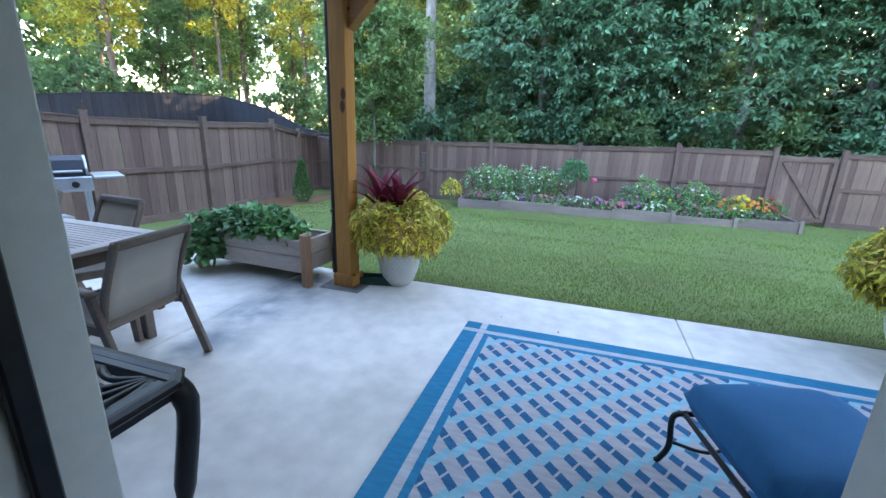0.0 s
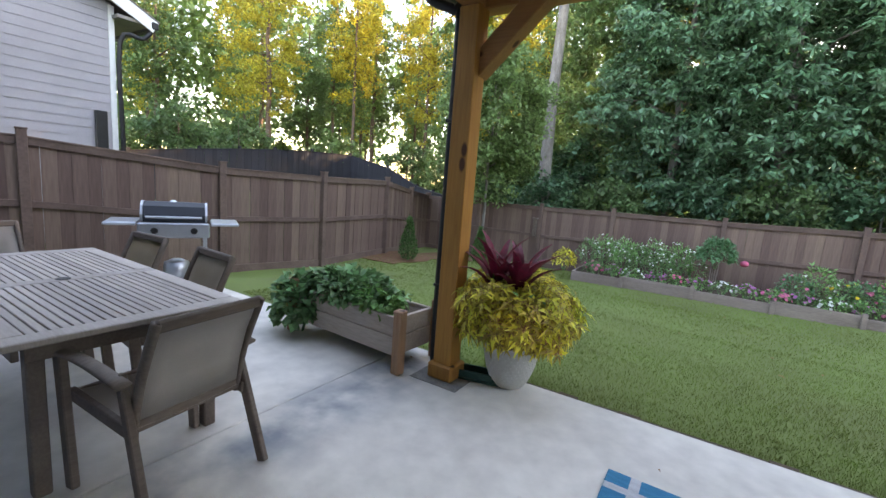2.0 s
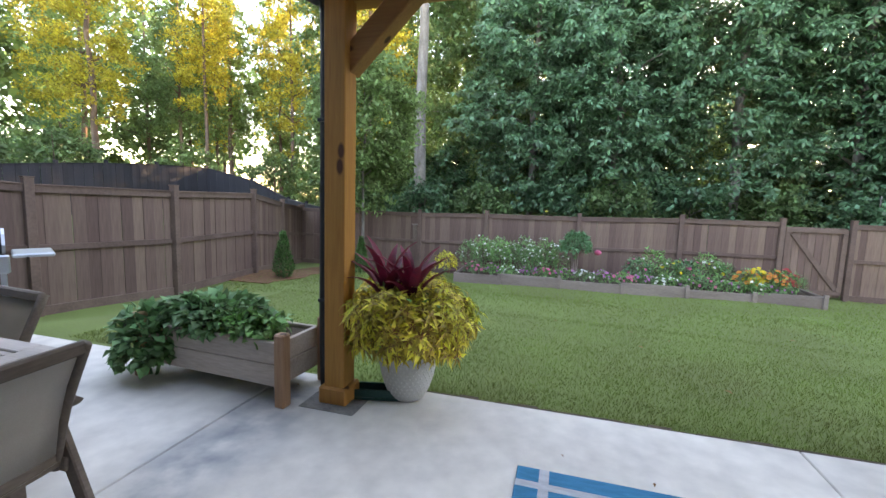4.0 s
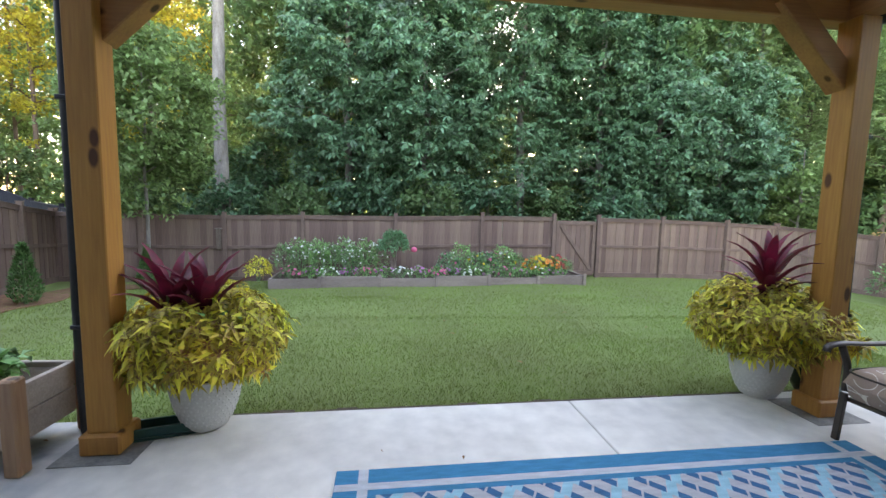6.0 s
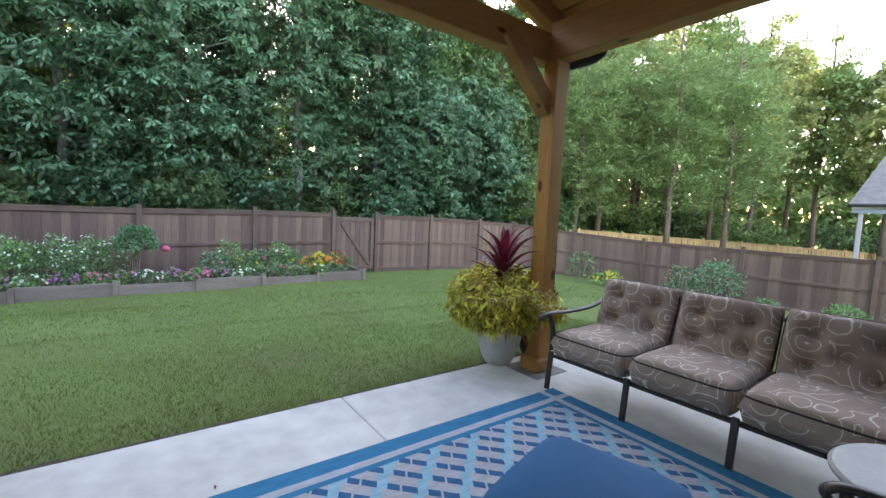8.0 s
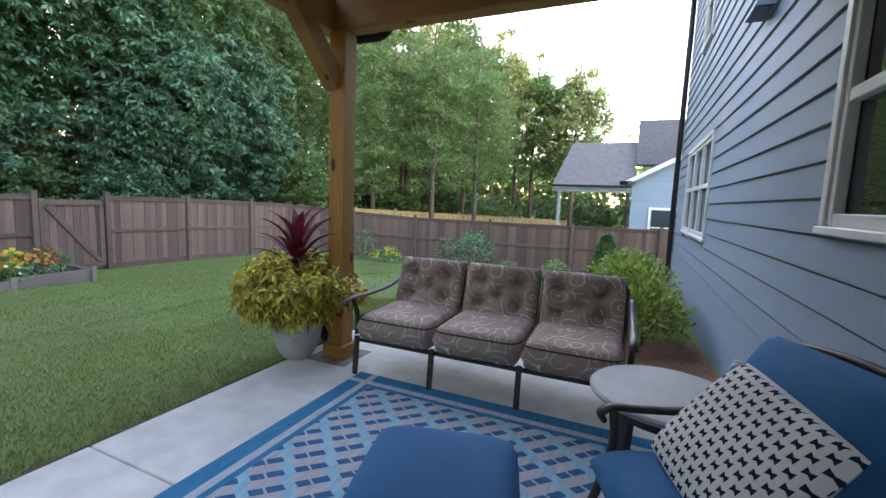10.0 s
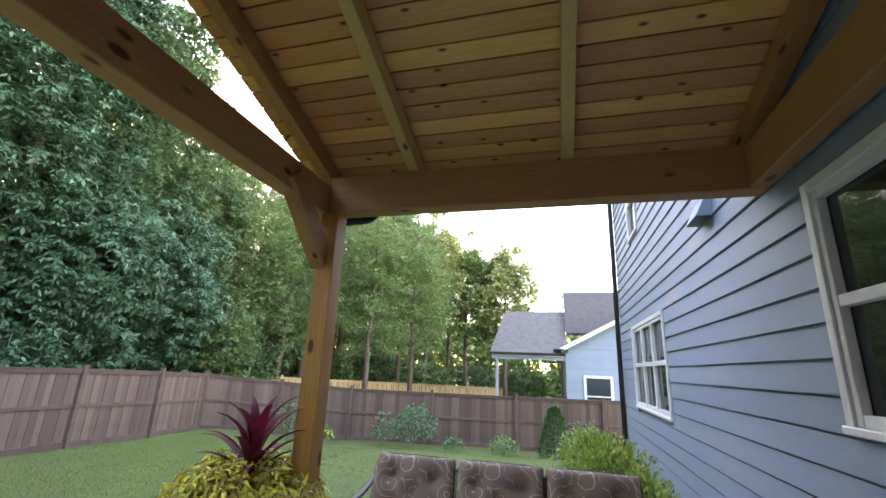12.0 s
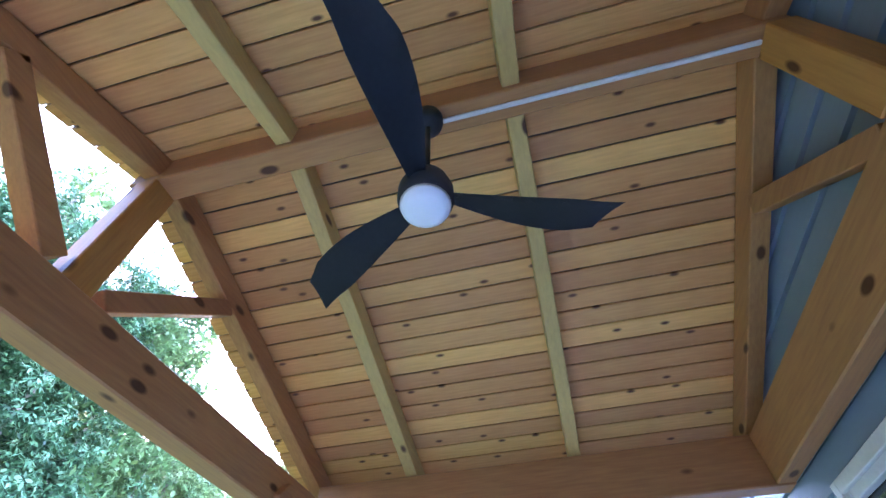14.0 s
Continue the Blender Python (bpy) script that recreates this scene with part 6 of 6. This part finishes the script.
def leaf_whorls(centres, size, rng, count, aspect=0.36):
    """Rosettes of narrow pointed leaves that spread from each shoot tip and hang a little."""
    n = len(centres)
    face = rng.normal(0, 0.45, (n, 3)) + np.array([0.0, -0.35, 0.9])
    face /= np.linalg.norm(face, axis=1)[:, None]
    e1 = np.cross(face, rng.normal(size=(n, 3)))
    e1 /= np.linalg.norm(e1, axis=1)[:, None]
    e2 = np.cross(face, e1)
    vs = []
    for k in range(count):
        a = 2 * np.pi * k / count + rng.normal(0, 0.15, n)
        d = e1 * np.cos(a)[:, None] + e2 * np.sin(a)[:, None] - face * 0.35
        d[:, 2] -= 0.25
        d /= np.linalg.norm(d, axis=1)[:, None]
        side = np.cross(d, face)
        s = (size * rng.uniform(0.7, 1.2, n))[:, None]
        m = centres + d * s * 0.5
        vs.append(np.stack([centres + d * s * 0.06, m + side * s * aspect * 0.5, centres + d * s, m - side * s * aspect * 0.5], 1))
    v = np.stack(vs, 1).reshape(-1, 3)
    return v, np.arange(len(v)).reshape(-1, 4)


def spray_points(clumps, radii, per, rng, squash=0.6, shell=0.5):
    """Points round the middle of each clump, thicker towards its outside."""
    n = len(clumps)
    u = rng.normal(size=(n * per, 3))
    u /= np.linalg.norm(u, axis=1)[:, None]
    r = rng.uniform(0, 1, n * per) ** shell
    p = u * (r * np.repeat(radii, per))[:, None]
    p[:, 2] *= squash
    return np.repeat(clumps, per, 0) + p


def crown_clumps(n, centre, rx, ry, rz, rng, fill=0.45, bottom=-0.9):
    """Places of leaf clumps in an uneven egg-shaped crown."""
    out = []
    while len(out) < n:
        u = rng.normal(size=3)
        u /= np.linalg.norm(u)
        if u[2] < bottom:
            continue
        lump = 0.78 + 0.35 * noise.noise(Vector((u[0] * 2.1 + centre[0], u[1] * 2.1, u[2] * 2.1 + centre[1])))
        r = rng.uniform(fill, 1.0) ** 0.6 * lump
        out.append((centre[0] + u[0] * r * rx, centre[1] + u[1] * r * ry, centre[2] + u[2] * r * rz))
    return np.array(out)


def tree(name, label, x, y, h, trunk_r, crown_z, rx, rz, leaf, bark, clumps, per, size, clump_r=0.5, seed=1, ry=None, lean=(0, 0), fill=0.45, limbs=9, squash=0.6, aspect=0.55, droop=0.5, category="tree", group="", whorl=0):
    """A tapered, slightly crooked trunk, limbs that reach into the crown, and a crown of leaves in clumps."""
    rng = np.random.default_rng(seed)
    g = ground(x, y) - 0.05
    t = thing(name, label, category, pose(x, y, g), group)
    top = Vector((lean[0], lean[1], h))
    pts = [Vector((0, 0, 0))]
    for k in range(1, 8):
        q = top * (k / 7)
        pts.append(q + Vector((rng.normal(0, trunk_r * 0.35), rng.normal(0, trunk_r * 0.35), 0)))
    bm = tube(bmesh.new(), pts, [trunk_r * (1.25 if k == 0 else 1.0) * (1 - 0.11 * k) for k in range(8)], 10)
    part("trunk", bm, bark, t, smooth=True)
    cl = crown_clumps(clumps, (lean[0] * crown_z / h, lean[1] * crown_z / h, crown_z), rx, ry or rx, rz, rng, fill)
    for k in range(limbs):
        c = Vector(cl[int(rng.integers(len(cl)))])
        zz = max(0.15 * h, min(0.92 * h, c.z - 0.35 * math.hypot(c.x, c.y)))
        a = top * (zz / h)
        part("limb", tube(bmesh.new(), [a, a.lerp(c, 0.5) + Vector((0, 0, 0.12 * (c - a).length)), c], [trunk_r * 0.32, trunk_r * 0.2, trunk_r * 0.06], 5), bark, t, smooth=True)
    p = spray_points(cl, clump_r * rng.uniform(0.6, 1.3, len(cl)), per, rng, squash)
    v, f = leaf_whorls(p[::whorl], size, rng, whorl, aspect) if whorl else leaf_cards(p, None, size, rng, aspect, droop)
    crown = raw("crown", v, f, leaf, t)
    return t


# the broadleaf trees that hang over the back fence
G = "trees behind the back fence"
for k, (x, y, h, cz, rx, rz, n) in enumerate(((-1.2, 14.2, 12.5, 6.6, 3.0, 6.4, 420), (1.6, 13.4, 12.0, 5.9, 3.3, 5.6, 520), (5.2, 13.8, 17.5, 9.0, 3.6, 9.0, 640), (8.6, 14.0, 18, 9.2, 3.6, 9.3, 640))):
    tree("sweetgum_tree", "broad leafy green tree leaning over the back fence", x, y, h, 0.17, cz, rx, rz, LEAF_DARK, BARK, n, 80, 0.25, 0.60, 11 + k, ry=2.9, group=G, whorl=5, aspect=0.36)
for k, (x, y, h, cz, rx, rz, n) in enumerate(((-3.6, 17.5, 15, 8, 3.5, 7, 330), (1.5, 19, 17, 9, 4.2, 8, 330), (7, 18.5, 22, 13, 4.8, 11, 450), (11.8, 15.5, 20, 10.5, 3.9, 10.0, 500), (14.5, 18.5, 21, 11.5, 4.2, 10.5, 430))):
    tree("forest_tree", "tall green tree in the wood behind the garden", x, y, h, 0.2, cz, rx, rz, LEAF_MID, BARK, n, 55, 0.27, 0.75, 31 + k, group=G)
for k, x in enumerate((-4.6, -2.6, -0.6, 1.6, 3.8, 6.0, 8.2, 10.4, 12.6)):
    tree("understorey_bush", "dense green bush pressing against the back fence", x, 12.0 + 0.5 * (k % 3), 2.6, 0.05, 1.7, 1.5, 1.5, LEAF_MID if k % 2 else LEAF_DARK, BARK, 75, 50, 0.17, 0.42, 51 + k, limbs=4, category="bush", group="bushes behind the back fence")
for k, (x, y) in enumerate(((-7, 16), (-4.8, 16.8), (-2.4, 16.2), (0, 17), (2.4, 16.2), (4.8, 17), (7.2, 16.4), (9.8, 16.6), (12, 17.6), (14.2, 15.2), (16.2, 17.2), (18.6, 18.2), (20.8, 17.4), (11, 13.6), (23.5, 14.2), (21.5, 14.6), (17.6, 14.0))):
    tree("thicket_bush", "tall leafy bush filling the wood edge", x, y, 4.6, 0.06, 2.7, 1.9, 2.6, (LEAF_MID, LEAF_DARK, LEAF_LIGHT)[k % 3], BARK, 110, 50, 0.24, 0.55, 300 + k, limbs=4, category="bush", group="bushes behind the back fence")
for k, (x, y, h) in enumerate(((13.4, 13.4, 9.5), (17.2, 16.0, 17.0), (10.4, 12.9, 9.0))):
    tree("sweetgum_tree", "broad leafy green tree leaning over the back fence", x, y, h, 0.14, h * 0.52, 2.6, h * 0.47, LEAF_DARK if k != 1 else LEAF_MID, BARK, 360, 75, 0.25, 0.6, 330 + k, group=G, whorl=5, aspect=0.36)
# the tall bare trunk and the slim young tree by the corner
tree("tall_pine", "tall pine with a bare pale grey trunk", -5.0, 12.5, 19, 0.24, 16.5, 3.0, 2.6, NEEDLE, BARK, 120, 60, 0.3, 0.7, 71, aspect=0.12)
tree("young_tree", "slim young tree with light green leaves and a pale trunk", -5.45, 9.0, 6.6, 0.05, 4.1, 1.9, 2.9, LEAF_LIGHT, BARK, 400, 52, 0.14, 0.38, 72, limbs=12)
# airy wood to the west, with light between the stems
G = "trees of the western wood"
rw = random.Random(5)
WESTERN = [(-9.5, 17.5), (-8, 21), (-12.5, 19), (-16, 20.5), (-14, 25), (-20, 18), (-19.5, 24), (-24, 20), (-23, 14), (-28, 17), (-26, 25), (-10.5, 27), (-30, 11), (-33, 19), (-6.5, 25), (-17, 30), (-24, 31), (-34, 26), (-3, 27), (-21, 21), (-12, 22.5), (-29, 29), (-13, 33), (-20, 35), (-7, 32), (-38, 14), (-36, 32)]
for k, (x, y) in enumerate(WESTERN):
    h = rw.uniform(15, 20)
    # the gold crowns stand for sunlit foliage, painted in their leaf colour
    leaf = (LEAF_SUNLIT_GOLD, LEAF_LIGHT, LEAF_MID, LEAF_SUNLIT_GOLD, LEAF_LIGHT)[k % 5]
    tree("woodland_tree", "slender tall tree with airy leaves in green and sunlit yellow", x, y, h, rw.uniform(0.11, 0.19), h * rw.uniform(0.50, 0.62), rw.uniform(2.1, 3.0), h * 0.44, leaf, BARK_PINE, 175, 56, 0.21, 0.58, 100 + k, limbs=10, fill=0.3, group=G)
for k, (x, y, r) in enumerate(((-9, 14.5, 1.6), (-11.5, 17, 1.8), (-15, 17.5, 2.0), (-19, 15.5, 2.0), (-19.0, 7.0, 1.7), (-20.5, 4.5, 2.0), (-19.5, 10.0, 2.0), (-22, 11, 2.4), (-26, 8, 2.6), (-8.2, 18, 1.8))):
    tree("woodland_bush", "leafy green bush at the edge of the wood", x, y, 3.6, 0.06, 2.3, r, 2.2, LEAF_LIGHT if k % 2 else LEAF_MID, BARK_PINE, 90, 46, 0.2, 0.5, 150 + k, limbs=5, category="bush", group="bushes of the western wood")
# pines and lighter trees to the east, the palest with sunlight in their colour
G = "trees of the eastern wood"
for k, (x, y, h) in enumerate(((19.5, 15.5, 14.5), (22.5, 12.8, 14), (18.0, 19.5, 17), (25.5, 15.5, 17), (22, 20, 18), (20.3, 12.6, 11.5), (27.5, 13.2, 16), (28.5, 19, 19), (24.0, 17.8, 18), (23.8, 9.3, 13.5), (26.7, 7.6, 13.0), (29.5, 9.5, 15.5))):
    tree("pine_tree", "green long-needled pine beyond the fence", x, y, h, 0.16, h * 0.54, 3.0, h * 0.44, NEEDLE, BARK_PINE, 330, 60, 0.32, 0.66, 200 + k, aspect=0.16, limbs=12, fill=0.35, droop=0.1, group=G)
for k, (x, y, h) in enumerate(((30, 15, 19.5), (33, 12, 19.5), (36, 9.5, 18.5), (31, 20, 21), (38, 14, 21), (27, 24, 21), (16.5, 23.5, 18), (39, 6.6, 17), (42, 9, 18), (38.5, 3.0, 15.5))):
    tree("woodland_tree", "tall green tree far beyond the fence, pale with sunlight", x, y, h, 0.2, h * 0.6, 3.3, h * 0.38, (LEAF_SUNLIT_PALE, LEAF_LIGHT, LEAF_SUNLIT_PALE)[k % 3], BARK_PINE, 230, 50, 0.34, 0.8, 220 + k, limbs=8, group=G)
tree("small_tree", "bright green small tree behind the lower fence", 15.2, 11.6, 4.6, 0.06, 2.9, 1.5, 2.0, LEAF_LIGHT, BARK, 110, 46, 0.18, 0.42, 240, limbs=6)
for k, (x, y, r) in enumerate(((18, 12.5, 1.5), (19.5, 13.9, 1.3), (16.8, 14.2, 1.8), (24, 17, 2.5), (29, 12.5, 2.0), (37, 9.5, 2.4), (41, 6.0, 2.4), (33, 10, 2.0), (44, 2, 3), (26, 13, 2.6), (30, 11, 2.6), (33, 14, 2.8), (36, 11, 2.8), (29, 16, 2.6), (26, 14.5, 2.2))):
    tree("woodland_bush", "leafy green bush on the far lots", x, y, 3.0, 0.06, 1.8, r, 1.9, (LEAF_MID, LEAF_LIGHT)[k % 2], BARK_PINE, 80, 46, 0.24, 0.5, 260 + k, limbs=4, category="bush", group="bushes of the far lots")


def far_woods():
    """A belt of distant trees all round, as one mesh of leaves."""
    rng = np.random.default_rng(9)
    cl, rad = [], []
    for k in range(300):
        a = rng.uniform(-0.35, 3.6)
        r = rng.uniform(44, 62)
        h = rng.uniform(9, 16)
        if a > 1.9:
            h *= 1.6
        if a < 0.42:
            h *= 0.45 + 0.5 * max(0, a)
        for j in range(26):
            cl.append((r * math.cos(a) + rng.normal(0, 2.2), r * math.sin(a) + rng.normal(0, 2.2), rng.uniform(-2, h)))
            rad.append(rng.uniform(1.0, 2.2))
    p = spray_points(np.array(cl), np.array(rad), 26, rng, 0.8)
    v, f = leaf_cards(p, None, 0.75, rng, 0.6)
    return raw("far_woods", v, f, LEAF_LIGHT, kind="stuff")


tagged(far_woods(), "distant belt of green and yellowish woodland", "woods")
